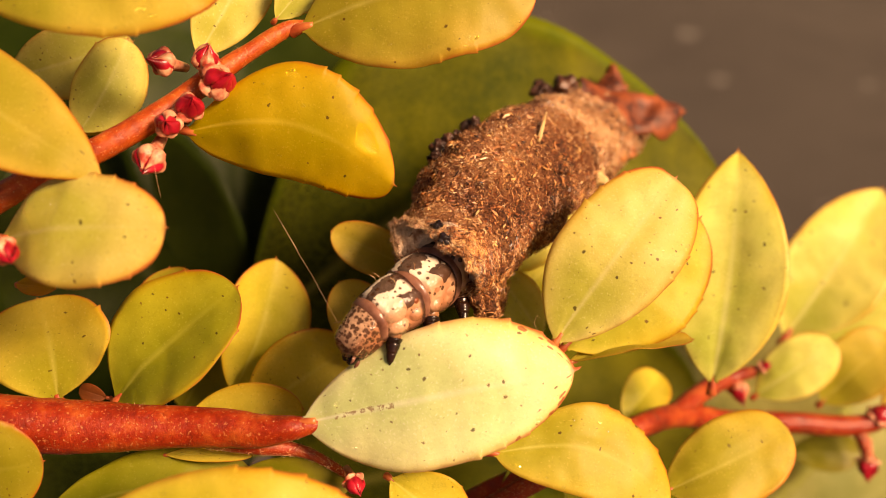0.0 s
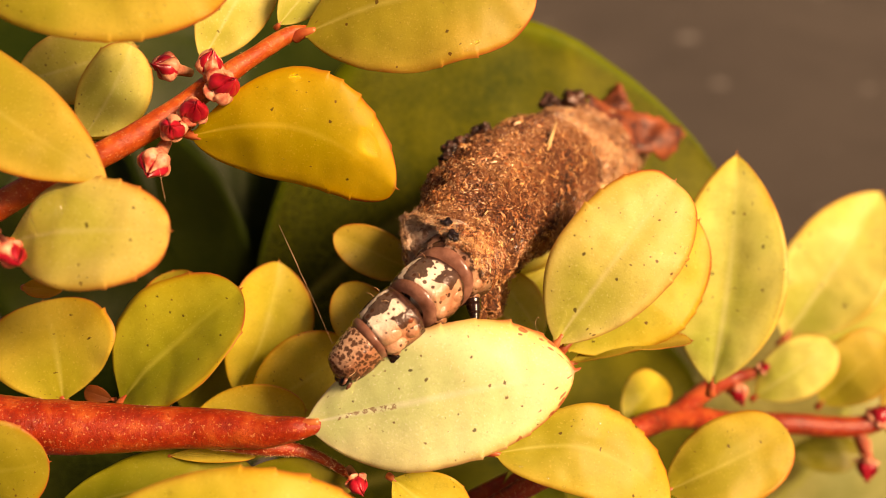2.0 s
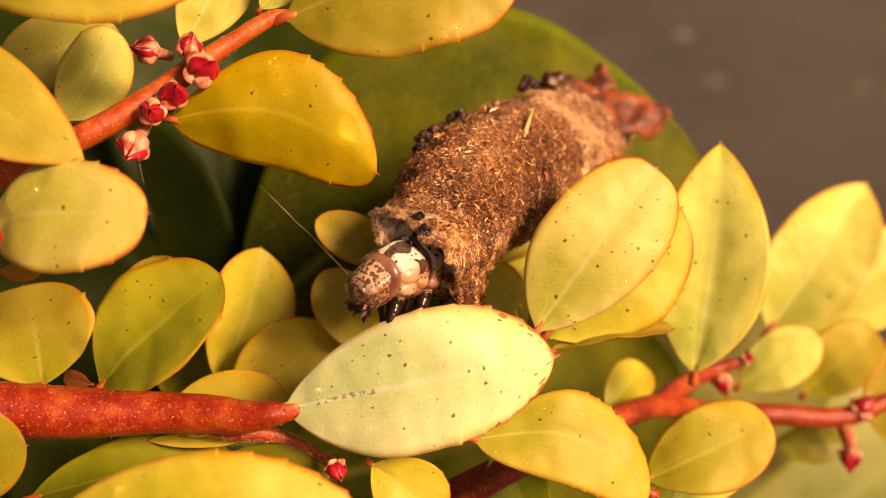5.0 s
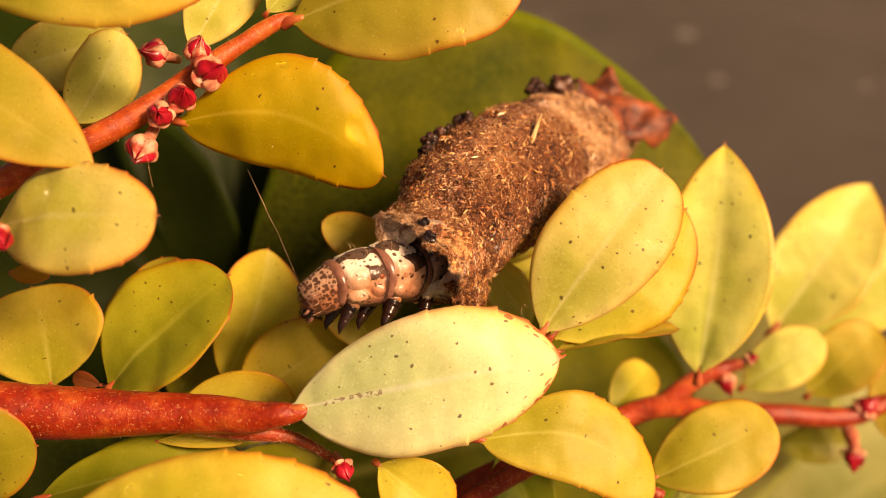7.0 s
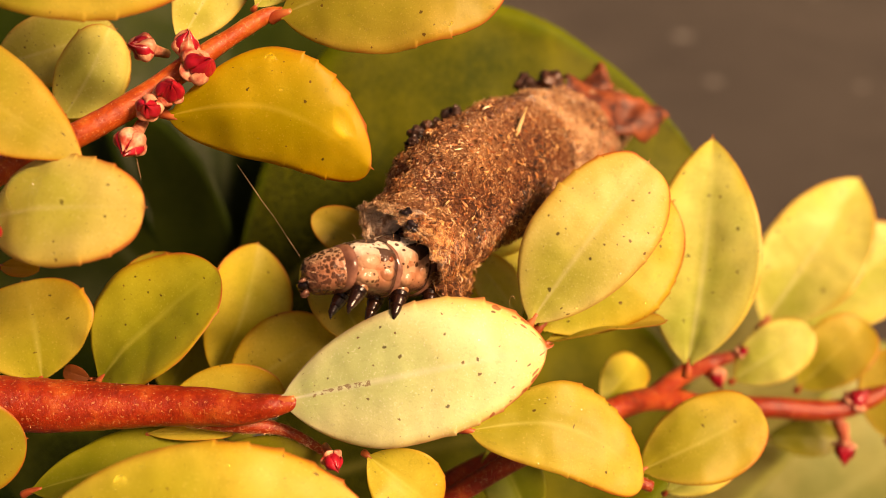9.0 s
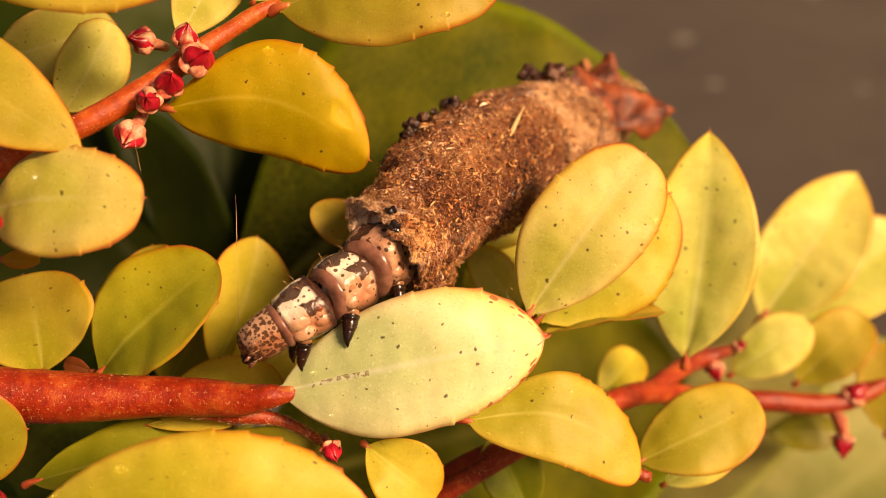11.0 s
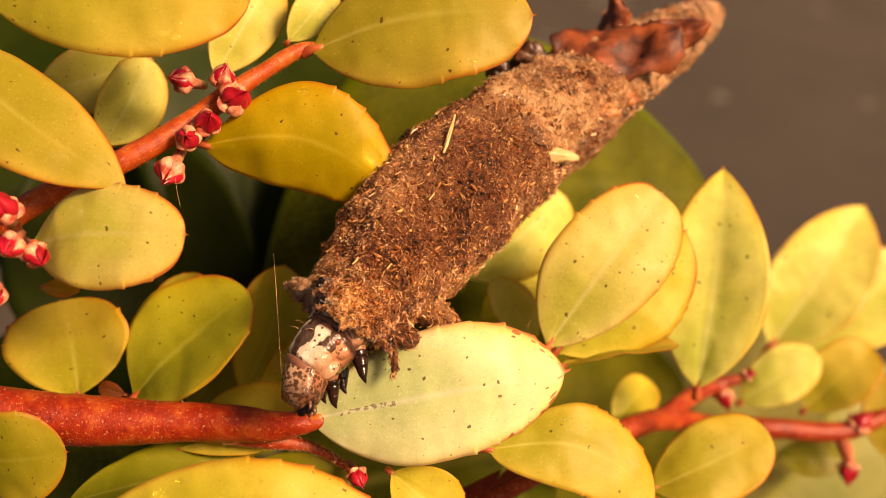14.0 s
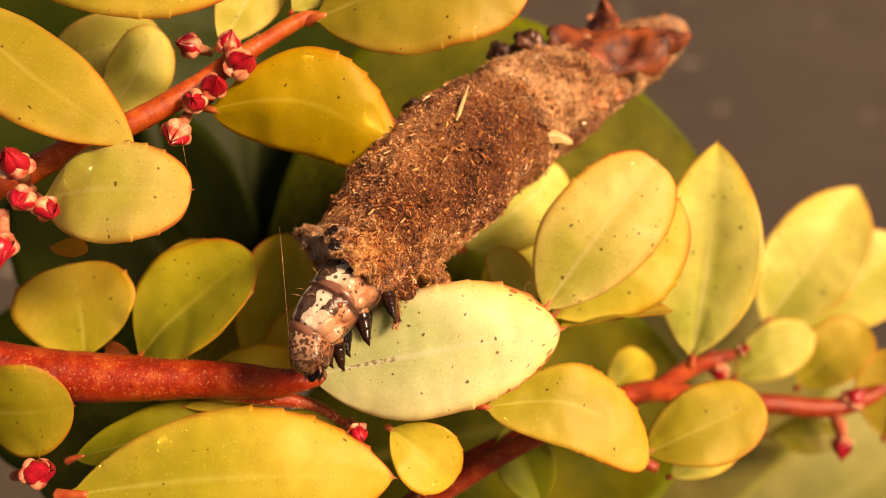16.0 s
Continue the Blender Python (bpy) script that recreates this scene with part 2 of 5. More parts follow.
PETIOLE = flesh_material("reddish leaf stalk", (0.36, 0.05, 0.018), (0.52, 0.16, 0.05), 0.4)
HAIR = flesh_material("pale plant hair", (0.60, 0.30, 0.13), (0.82, 0.56, 0.32), 0.35)


# ---------------------------------------------------------------- helpers for meshes
def part(name, bm, mats, parent=None, label="", smooth=True, at=None):
    """Links a bmesh, drawn in millimetres, as one mesh object."""
    me = bpy.data.meshes.new(name)
    bmesh.ops.scale(bm, vec=(MM, MM, MM), verts=bm.verts)
    bm.to_mesh(me)
    bm.free()
    for mt in mats if isinstance(mats, (list, tuple)) else [mats]:
        me.materials.append(mt)
    if smooth:
        me.polygons.foreach_set("use_smooth", [True] * len(me.polygons))
    ob = new(name, me)
    if parent:
        ob.parent = parent
    if at is not None:
        ob.matrix_local = at
    if label:
        ob["label"] = label
    return ob


def thing(name, label, category, group="", place=(0, 0, 0)):
    ob = new(name)
    ob.empty_display_size = 0.005
    ob.location = place
    return tagged(ob, label, category, group)


def spline(points, steps):
    """A smooth run through points of any size (Catmull-Rom)."""
    p = [np.array(q, float) for q in points]
    p = [2 * p[0] - p[1]] + p + [2 * p[-1] - p[-2]]
    out = []
    for i in range(1, len(p) - 2):
        for k in range(steps):
            t = k / steps
            out.append(0.5 * (2 * p[i] + (p[i + 1] - p[i - 1]) * t + (2 * p[i - 1] - 5 * p[i] + 4 * p[i + 1] - p[i + 2]) * t * t
                              + (3 * p[i] - p[i - 1] - 3 * p[i + 1] + p[i + 2]) * t ** 3))
    out.append(p[-2])
    return out


def tube(bm, rows, sides=14, rough=0.0, mat=0, grain=1.3):
    """A tube along rows of x, y, z, radius, closed at both ends."""
    rings, up = [], Vector((0.13, 0.2, 1)).normalized()
    n = len(rows)
    for i, (x, y, z, r) in enumerate(rows):
        a, b = rows[max(0, i - 1)], rows[min(n - 1, i + 1)]
        d = Vector((b[0] - a[0], b[1] - a[1], b[2] - a[2]))
        d = d.normalized() if d.length > 1e-9 else Vector((0, 0, 1))
        s = d.cross(up)
        s = s.normalized() if s.length > 1e-4 else Vector((1, 0, 0))
        w = s.cross(d)
        up = w
        ring = []
        for k in range(sides):
            q = 2 * math.pi * k / sides
            o = s * math.cos(q) + w * math.sin(q)
            c = Vector((x, y, z))
            rr = r * (1 + rough * noise.noise((c + o * r) * grain)) if rough else r
            ring.append(bm.verts.new(c + o * rr))
        rings.append(ring)
    for a, b in zip(rings, rings[1:]):
        for k in range(sides):
            f = bm.faces.new((a[k], a[(k + 1) % sides], b[(k + 1) % sides], b[k]))
            f.material_index = mat
    for ring, turn in ((rings[0], True), (rings[-1], False)):
        f = bm.faces.new(ring[::-1] if turn else ring)
        f.material_index = mat
    return rings


# ---------------------------------------------------------------- plant kinds
def rng_phase(seed, v):
    return seed.x * 0.37 + (0.5 if v > 0 else 0.0)


def leaf(branch, base, tip, width, face, bend, cup, sweep, tone, teeth, wide=(0.55, 0.55), blunt=0.46, keel=0.10, drops=()):
    """One leaf: a thin solid blade, bent along its length, cupped across it and folded a little along its midrib, with sharp teeth
    towards its tip, a short point at its end, and its stalk. wide: where along the blade its two halves are broadest."""
    rng = random.Random(int(base[0] * 31 + tip[2] * 17 + width * 100))
    b, t, n = Vector(base), Vector(tip), Vector(face).normalized()
    ax = t - b
    length = ax.length
    ax.normalize()
    n = (n - ax * n.dot(ax)).normalized()
    side = n.cross(ax)
    nu, nv, thick = (150 if teeth else 80), 16, 0.05 + 0.006 * length
    bm = bmesh.new()
    uvl = bm.loops.layers.uv.new("UVMap")
    top, low = [], []
    seed = Vector((rng.random() * 50, rng.random() * 50, 3.0))

    def outline(s, p):
        return (1 - (1 - s / p) ** 2) ** 0.76 if s < p else (1 - ((s - p) / (1 - p)) ** 2.1) ** (blunt + 0.06)

    marks = {}
    for sign in (1, -1):
        at, marks[sign] = 0.40 + 0.10 * rng.random(), []
        for _ in range(teeth if sign > 0 else (teeth + 1) // 2):
            at += 0.55 / (teeth + 0.5) * rng.uniform(0.65, 1.25)
            marks[sign].append((at, width * rng.uniform(0.008, 0.020)))
    for i in range(nu + 1):
        s = i / nu
        arch = math.sin(math.pi * s)
        spike = max(0.0, (s - 0.985) / 0.015)
        rt, rl = [], []
        for j in range(nv + 1):
            v = 2 * j / nv - 1
            v = math.copysign(abs(v) ** 0.8, v)
            e = min(1.0, s / 0.985)
            half = width / 2 * outline(e, wide[0 if v >= 0 else 1]) if 0 < e < 1 else 0.0
            half = max(half, 0.035 * width * (1 - s) + 0.010 * width * (1 - spike))
            off, ahead = v * half, 0.0
            if abs(v) > 0.99:
                for at, tall in marks[1 if v > 0 else -1]:
                    k = (1 - (at - s) / 0.045) ** 1.6 if 0 <= at - s < 0.045 else 1 - (s - at) / 0.007 if s > at else 0.0
                    if k > 0:
                        off += math.copysign(tall * k, v)
                        ahead += tall * 1.1 * k
            share = half / (width / 2)
            lift = bend * arch + cup * (v * v) * share * width / 5 + keel * abs(v) * half - 0.10 * math.exp(-(v / 0.07) ** 2) * (1 - s) * 0.8
            lift += 0.012 * width * math.sin(s * 17 + 6 * rng_phase(seed, v)) * abs(v) ** 3 * share
            p = b + ax * (min(s, 0.985) * length + spike * 0.022 * length + ahead) + side * (off + sweep * arch) + n * lift
            p += n * 0.24 * noise.noise(p * 0.35 + seed) * min(1.0, width / 4) + n * 0.06 * noise.noise(p * 1.1 + seed)
            rt.append(bm.verts.new(p))
            th = thick * (0.35 + 0.65 * (1 - abs(v) ** 4)) * (0.5 + 0.5 * arch)
            rl.append(bm.verts.new(p - n * th))
        top.append(rt), low.append(rl)

    def quad(vs, uvs):
        f = bm.faces.new(vs)
        for l, q in zip(f.loops, uvs):
            l[uvl].uv = q

    for i in range(nu):
        for j in range(nv):
            q = [(i / nu, j / nv), ((i + 1) / nu, j / nv), ((i + 1) / nu, (j + 1) / nv), (i / nu, (j + 1) / nv)]
            quad((top[i][j], top[i + 1][j], top[i + 1][j + 1], top[i][j + 1]), q)
            quad((low[i][j + 1], low[i + 1][j + 1], low[i + 1][j], low[i][j]), [q[3], q[2], q[1], q[0]])
        for j, flip in ((0, True), (nv, False)):
            e = (0.0, 1.0)[j > 0]
            q = [(i / nu, e), ((i + 1) / nu, e)]
            if flip:
                quad((low[i][j], low[i + 1][j], top[i + 1][j], top[i][j]), [q[0], q[1], q[1], q[0]])
            else:
                quad((top[i][j], top[i + 1][j], low[i + 1][j], low[i][j]), [q[0], q[1], q[1], q[0]])
    for i, flip in ((0, False), (nu, True)):
        for j in range(nv):
            vs = (top[i][j], top[i][j + 1], low[i][j + 1], low[i][j])
            quad(vs[::-1] if flip else vs, [(i / nu, 0.5)] * 4)
    spot_of = [[v.co.copy() for v in r] for r in top]
    ob = part("leaf", bm, LEAF[tone], branch)
    dew = [(rng.uniform(0.08, 0.92), rng.choice((-1, 1)) * rng.uniform(0.35, 0.9), rng.uniform(0.045, 0.11)) for _ in range(7 if teeth > 2 else 0)]
    for s, v, size in tuple(drops) + tuple(dew):
        if size >= 0.4:
            water_pool(ob, spot_of, s, (v + 1) / 2, size / length, size / width, n)
            continue
        i, j = min(nu - 1, int(s * nu)), min(nv - 1, int((v + 1) / 2 * nv))
        water_drop(ob, spot_of[i][j], ax, side, n, size)
    # stalk
    bm = bmesh.new()
    r = 0.03 * width + 0.07
    rows = spline([(*(b - ax * 0.05 * length - n * 0.30), r * 1.2), (*(b - ax * 0.015 * length - n * 0.12), r), (*(b + ax * 0.05 * length + n * (bend * 0.12 - 0.12)), r * 0.6)], 5)
    tube(bm, rows, 10, 0.1)
    part("petiole", bm, PETIOLE if tone not in ("dark", "deep", "grey", "netted") else LEAF["green"], ob)
    return ob


def water_pool(leaf_ob, grid, s0, v0, ds, dv, n):
    """A broad film of water following the leaf under it, rounded at its rim."""
    nu, nv = len(grid) - 1, len(grid[0]) - 1

    def under(s, v):
        x, y = min(max(s, 0.01), 0.98) * nu, min(max(v, 0.02), 0.98) * nv
        i, j = int(x), int(y)
        a, b = grid[i][j].lerp(grid[i][j + 1], y - j), grid[i + 1][j].lerp(grid[i + 1][j + 1], y - j)
        return a.lerp(b, x - i)

    bm = bmesh.new()
    nq, nr, rings, tall = 48, 18, [], 0.58
    for r in range(1, nr + 1):
        u = r / nr
        ring = []
        for k in range(nq):
            q = 2 * math.pi * k / nq
            w = u * (1 + 0.14 * noise.noise(Vector((math.cos(q) * 1.3 + s0 * 9, math.sin(q) * 1.3, v0))))
            ring.append(bm.verts.new(under(s0 + math.cos(q) * w * ds, v0 + math.sin(q) * w * dv) + n * (tall * (1 - u ** 2.8) + 0.012 - 0.04 * (u > 0.99))))
        rings.append(ring)
    top = bm.verts.new(under(s0, v0) + n * (tall + 0.012))
    for k in range(nq):
        bm.faces.new((top, rings[0][k], rings[0][(k + 1) % nq]))
    for a, b in zip(rings, rings[1:]):
        for k in range(nq):
            bm.faces.new((a[k], b[k], b[(k + 1) % nq], a[(k + 1) % nq]))
    bm.faces.new(rings[-1][::-1])
    bmesh.ops.recalc_face_normals(bm, faces=bm.faces)
    ob = part("water_drop", bm, WATER, leaf_ob, "clear film of water")
    ob.visible_shadow = False


def water_drop(leaf_ob, at, ax, side, n, size):
    """A flat film of water clinging to a leaf."""
    rng = random.Random(int(size * 999 + at.x * 7))
    bm = bmesh.new()
    nq, nr = (36, 12) if size > 0.15 else (14, 5)
    a0, long = rng.random() * 3, 1.0 + rng.random() * 0.9
    tall = size * 0.34 if size < 0.5 else 0.13
    rings = []
    for r in range(1, nr + 1):
        u = r / nr
        ring = []
        for k in range(nq):
            q = 2 * math.pi * k / nq
            w = size * u * (1 + 0.22 * noise.noise(Vector((math.cos(q) * 1.5 + a0, math.sin(q) * 1.5, at.x))))
            h = tall * (1 - u ** 3) ** 0.7 + 0.01 - 0.06 * (u > 0.99)
            ring.append(bm.verts.new(at + ax * (math.cos(q + a0) * w * long) + side * (math.sin(q + a0) * w) + n * h))
        rings.append(ring)
    top = bm.verts.new(at + n * (tall + 0.01))
    for k in range(nq):
        bm.faces.new((top, rings[0][k], rings[0][(k + 1) % nq]))
    for a, b in zip(rings, rings[1:]):
        for k in range(nq):
            bm.faces.new((a[k], b[k], b[(k + 1) % nq], a[(k + 1) % nq]))
    bm.faces.new(rings[-1][::-1])
    ob = part("water_drop", bm, WATER, leaf_ob, "clear film of water")
    ob.visible_shadow = False


def stem(branch, rows, fuzz=1500):
    bm = bmesh.new()
    path = spline(rows, 10)
    tube(bm, path, 24, 0.05)
    ob = part("stem", bm, ORANGE_STEM if branch == budding_branch else STEM, branch)
    # pale glands and short hairs
    rng = random.Random(int(abs(rows[0][0]) * 10))
    vs, fs = [], []
    runs = np.cumsum([0.0] + [float(np.linalg.norm(b[:3] - a[:3])) for a, b in zip(path, path[1:])])
    for _ in range(fuzz):
        far = runs[-1] - rng.random() * min(runs[-1], 62.0)
        i = min(len(path) - 2, int(np.searchsorted(runs, far, "right")) - 1)
        x = i + (far - runs[i]) / max(1e-6, runs[i + 1] - runs[i])
        c = path[i] + (path[i + 1] - path[i]) * (x - i)
        d = Vector((path[i + 1] - path[i])[:3]).normalized()
        o = d.cross(Vector((rng.gauss(0, 1), rng.gauss(0, 1), rng.gauss(0, 1)))).normalized()
        p = Vector(c[:3]) + o * (c[3] * 0.97)
        t = d.cross(o)
        w, h = (rng.uniform(0.022, 0.045), rng.uniform(0.02, 0.04)) if rng.random() < 0.45 else (rng.uniform(0.007, 0.014), rng.uniform(0.05, 0.13))
        lean = o * h + d * h * rng.gauss(0, 0.5)
        k = len(vs)
        vs += [p + d * w, p - d * w * 0.5 + t * w, p - d * w * 0.5 - t * w, p + lean]
        fs += [(k, k + 1, k + 3), (k + 1, k + 2, k + 3), (k + 2, k, k + 3)]
    me = bpy.data.meshes.new("stem_hair")
    me.from_pydata([tuple(v * MM) for v in vs], [], fs)
    me.materials.append(HAIR)
    hair = new("stem_hair", me)
    hair.parent = ob
    tagged(hair, "pale hairs and glands", kind="stuff")
    return ob


def bud(branch, at, way, size, kind):
    """A flower bud: overlapping crimson petals, half wrapped in torn peach sepals, on a short stalk."""
    way = Vector(way).normalized()
    turn = way.to_track_quat("Z", "Y").to_matrix().to_4x4()
    rng = random.Random(int(abs(at[0]) * 97 + size * 1000))
    m = Matrix.Translation(Vector(at)) @ turn
    bm = bmesh.new()
    for k in range(6):
        q = 2 * math.pi * (k + rng.random() * 0.4) / 6
        petal(bm, q, size * (0.30 + 0.05 * (k % 3)), size * (0.86 + 0.34 * rng.random()), 0.62, 0.30 + 0.25 * rng.random(), 0.35, rng)
    bmesh.ops.transform(bm, matrix=m, verts=bm.verts)
    ob = part("flower_bud", bm, PETAL, branch)
    bm = bmesh.new()
    rows = [(0, 0, -size * 0.85, size * 0.17), (0, 0, -size * 0.1, size * 0.22), (0, 0, size * 0.10, size * 0.40), (0, 0, size * 0.2, size * 0.38)]
    tube(bm, rows, 14, 0.15, grain=3.0)
    bmesh.ops.transform(bm, matrix=m, verts=bm.verts)
    calyx = part("calyx", bm, SEPAL, ob)
    start = rng.random()
    for k in range(5):
        q = 2 * math.pi * (k + start + rng.random() * 0.3) / 5
        tall = rng.uniform(0.60, 1.0) if kind == "open" else rng.choice((0.35, 0.45, 0.55, 0.85))
        bm = bmesh.new()
        petal(bm, q, size * (0.42 + 0.05 * rng.random()), size * tall, 0.44, rng.uniform(-0.1, 0.25), 0.12, rng)
        bmesh.ops.transform(bm, matrix=m, verts=bm.verts)
        part("sepal", bm, SEPAL, ob)
    return ob


def hanging_thread(branch, rows):
    bm = bmesh.new()
    tube(bm, spline([(*p, 0.006) for p in rows], 6), 6, 0.3)
    part("silk_thread", bm, HAIR, branch, "short loose silk thread")


def petal(bm, q, radius, height, wide, close, twist, rng):
    """One curved petal standing round the z axis and closing over it, its rim uneven."""
    nu, nv, grid = 12, 8, []
    z0 = rng.random() * 9
    for i in range(nu + 1):
        s = i / nu
        r = radius * (0.55 + 0.62 * math.sin(math.pi * min(1, s * 0.95 + 0.08))) * (1 - close * s ** 3) * (1 - 0.6 * s ** 4)
        w = wide * math.sin(math.pi * (0.12 + 0.80 * s)) ** 0.7 * 1.5
        row = []
        for j in range(nv + 1):
            e = 2 * j / nv - 1
            a = q + w * e * (1 + 0.12 * noise.noise(Vector((s * 5, e, z0)))) + twist * s
            rr = r * (1 + 0.10 * math.cos(2.6 * e) + twist * 0.22 * e + 0.05 * noise.noise(Vector((s * 3, e * 2, z0 + 4))))
            h = height * s * (1 - 0.10 * e * e * s) + height * 0.07 * s * noise.noise(Vector((e * 3, z0, s)))
            row.append((Vector((math.cos(a) * rr, math.sin(a) * rr, h)), Vector((math.cos(a), math.sin(a), 0))))
        grid.append(row)
    th = radius * 0.10
    outer = [[bm.verts.new(p) for p, _ in row] for row in grid]
    inner = [[bm.verts.new(p - d * th) for p, d in row] for row in grid]
    for i in range(nu):
        for j in range(nv):
            bm.faces.new((outer[i][j], outer[i][j + 1], outer[i + 1][j + 1], outer[i + 1][j]))
            bm.faces.new((inner[i + 1][j], inner[i + 1][j + 1], inner[i][j + 1], inner[i][j]))
        bm.faces.new((outer[i][0], outer[i + 1][0], inner[i + 1][0], inner[i][0]))
        bm.faces.new((outer[i + 1][nv], outer[i][nv], inner[i][nv], inner[i + 1][nv]))
    for j in range(nv):
        bm.faces.new((outer[nu][j], outer[nu][j + 1], inner[nu][j + 1], inner[nu][j]))


# ---------------------------------------------------------------- ground
def ground_material():
    m, nt, bs = material("grey brown concrete")
    obj = nt.nodes.new("ShaderNodeTexCoord").outputs["Object"]
    big = noise_at(nt, obj, 3.0, 4.0)
    fine = noise_at(nt, obj, 160.0, 4.0, 0.7)
    col = ramp(nt, big, [(0.3, (0.042, 0.036, 0.029)), (0.7, (0.074, 0.064, 0.052))])
    col = mix(nt, calc(nt, "MULTIPLY", fine, 0.4), col, (0.06, 0.05, 0.04))
    fleck = nt.nodes.new("ShaderNodeTexVoronoi")
    fleck.voronoi_dimensions = "2D"
    fleck.inputs["Scale"].default_value = 9.0
    nt.links.new(obj, fleck.inputs["Vector"])
    lot = nt.nodes.new("ShaderNodeSeparateColor")
    nt.links.new(fleck.outputs["Color"], lot.inputs[0])
    here = calc(nt, "LESS_THAN", fleck.outputs["Distance"], calc(nt, "MULTIPLY", lot.outputs[1], 0.10))
    col = mix(nt, calc(nt, "MULTIPLY", here, 0.55), col, (0.30, 0.29, 0.26))
    mid = noise_at(nt, obj, 14.0, 3.0)
    col = mix(nt, calc(nt, "MULTIPLY", calc(nt, "MAXIMUM", calc(nt, "MULTIPLY_ADD", mid, 3.0, -1.5), 0.0), 0.5), col, (0.022, 0.018, 0.014))
    nt.links.new(col, bs.inputs["Base Color"])
    bs.inputs["Roughness"].default_value = 0.9
    bump(nt, fine, 0.5, 0.003, bs)
    return m


bm = bmesh.new()
n = 24
xs = [math.copysign(abs(i / n) ** 3.0, i) * 400000.0 for i in range(-n, n + 1)]
grid = [[bm.verts.new((x, y, 0 if abs(x) + abs(y) > 90000 else 2.0 * noise.noise((x * 0.004, y * 0.004, 0)))) for y in xs] for x in xs]
for i in range(2 * n):
    for j in range(2 * n):
        bm.faces.new((grid[i][j], grid[i + 1][j], grid[i + 1][j + 1], grid[i][j + 1]))
tagged(part("ground", bm, ground_material()), "grey brown concrete ground, far below and out of focus", "ground", kind="structure")

# ---------------------------------------------------------------- branches
low_branch = thing("shrub_branch", "leafy shrub branch with a thick red stem and lime leaves", "branch", "shrub branches")
budding_branch = thing("shrub_branch", "leafy shrub branch with crimson flower buds along its red stem", "branch", "shrub branches")
far_branch = thing("shrub_branch", "thin red shrub branch with upright yellow leaves and few buds", "branch", "shrub branches")
broad_plant = thing("broad_leaved_plant", "broad-leaved dark green plant standing behind the shrub", "plant")

# the low branch, whose end leaf carries the bagworm
stem(low_branch, [(-105.0, 40.0, -2.0, 2.60), (-96.6, 23.7, 103.3, 2.30), (-70.8, 7.5, 208.6, 2.00), (-35.3, -6.5, 298.8, 1.43), (-26.4, -6.5, 296.7, 1.37), (-21.1, -6.4, 295.0, 1.32), (-16.7, -6.3, 294.5, 1.21), (-12.2, -6.2, 294.4, 0.96), (-9.6, -6.4, 294.5, 0.88), (-8.1, -6.7, 294.6, 0.75), (-6.9, -6.9, 294.9, 0.59), (-6.2, -6.9, 295.0, 0.47), (-5.6, -6.9, 295.1, 0.32), (-5.0, -6.8, 295.3, 0.12)])
stem(low_branch, [(-10.5, -6.3, 294.0, 0.61), (-8.2, -6.5, 293.6, 0.43), (-6.2, -6.3, 293.0, 0.26), (-4.2, -6.6, 291.8, 0.18)])
leaf(low_branch, (-6.1, -7.0, 295.3), (5.8, -6.1, 297.5), 6.1, (-0.04, -0.83, 0.56), 1.00, -0.70, 0.10, 'cream', 5, wide=(0.60, 0.44), blunt=0.52, keel=0.12, drops=[(0.14, 0.35, 0.1), (0.2, 0.42, 0.07), (0.17, 0.1, 0.06), (0.26, 0.5, 0.05)])
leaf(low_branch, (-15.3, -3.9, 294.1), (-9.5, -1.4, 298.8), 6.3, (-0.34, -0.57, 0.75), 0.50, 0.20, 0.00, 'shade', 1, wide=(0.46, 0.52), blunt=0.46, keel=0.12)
leaf(low_branch, (-18.6, -2.9, 293.3), (-19.8, 0.1, 297.2), 6.7, (-0.11, -0.79, 0.61), 0.60, 0.20, -0.40, 'lime', 2, wide=(0.62, 0.52), blunt=0.36, keel=0.05)
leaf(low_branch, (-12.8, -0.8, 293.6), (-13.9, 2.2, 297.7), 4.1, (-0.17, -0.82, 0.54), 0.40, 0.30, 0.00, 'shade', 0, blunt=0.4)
leaf(low_branch, (-10.8, -0.2, 291.6), (-8.7, 3.7, 297.4), 4.5, (0.42, -0.81, 0.41), 0.40, 0.30, -0.30, 'lime', 0, wide=(0.6, 0.6), blunt=0.6, keel=0.2)
leaf(low_branch, (-9.7, -2.0, 291.6), (-4.5, 0.2, 294.3), 4.5, (0.05, -0.83, 0.56), 0.40, 0.30, 0.00, 'lime', 0)
leaf(low_branch, (-12.4, -3.3, 292.3), (-6.7, -3.0, 292.8), 3.0, (-0.01, -0.78, 0.63), 0.40, 0.30, 0.00, 'lime', 0)
leaf(low_branch, (-2.7, -1.1, 294.1), (-5.2, 1.3, 297.4), 3.0, (0.04, -0.78, 0.62), 0.40, 0.30, 0.00, 'lime', 0)
leaf(low_branch, (-1.3, 2.9, 297.0), (-5.7, 3.1, 299.3), 2.5, (0.19, -0.88, 0.44), 0.30, 0.30, 0.00, 'lime', 0)
leaf(low_branch, (-2.3, -7.7, 292.7), (0.8, -8.5, 290.2), 3.3, (0.23, -0.79, 0.57), 0.50, 0.30, 0.00, 'lime', 3)
leaf(low_branch, (-9.2, -6.4, 291.9), (-4.1, -6.7, 291.4), 1.9, (0.03, -0.71, 0.70), 0.40, 0.30, 0.00, 'green', 0)
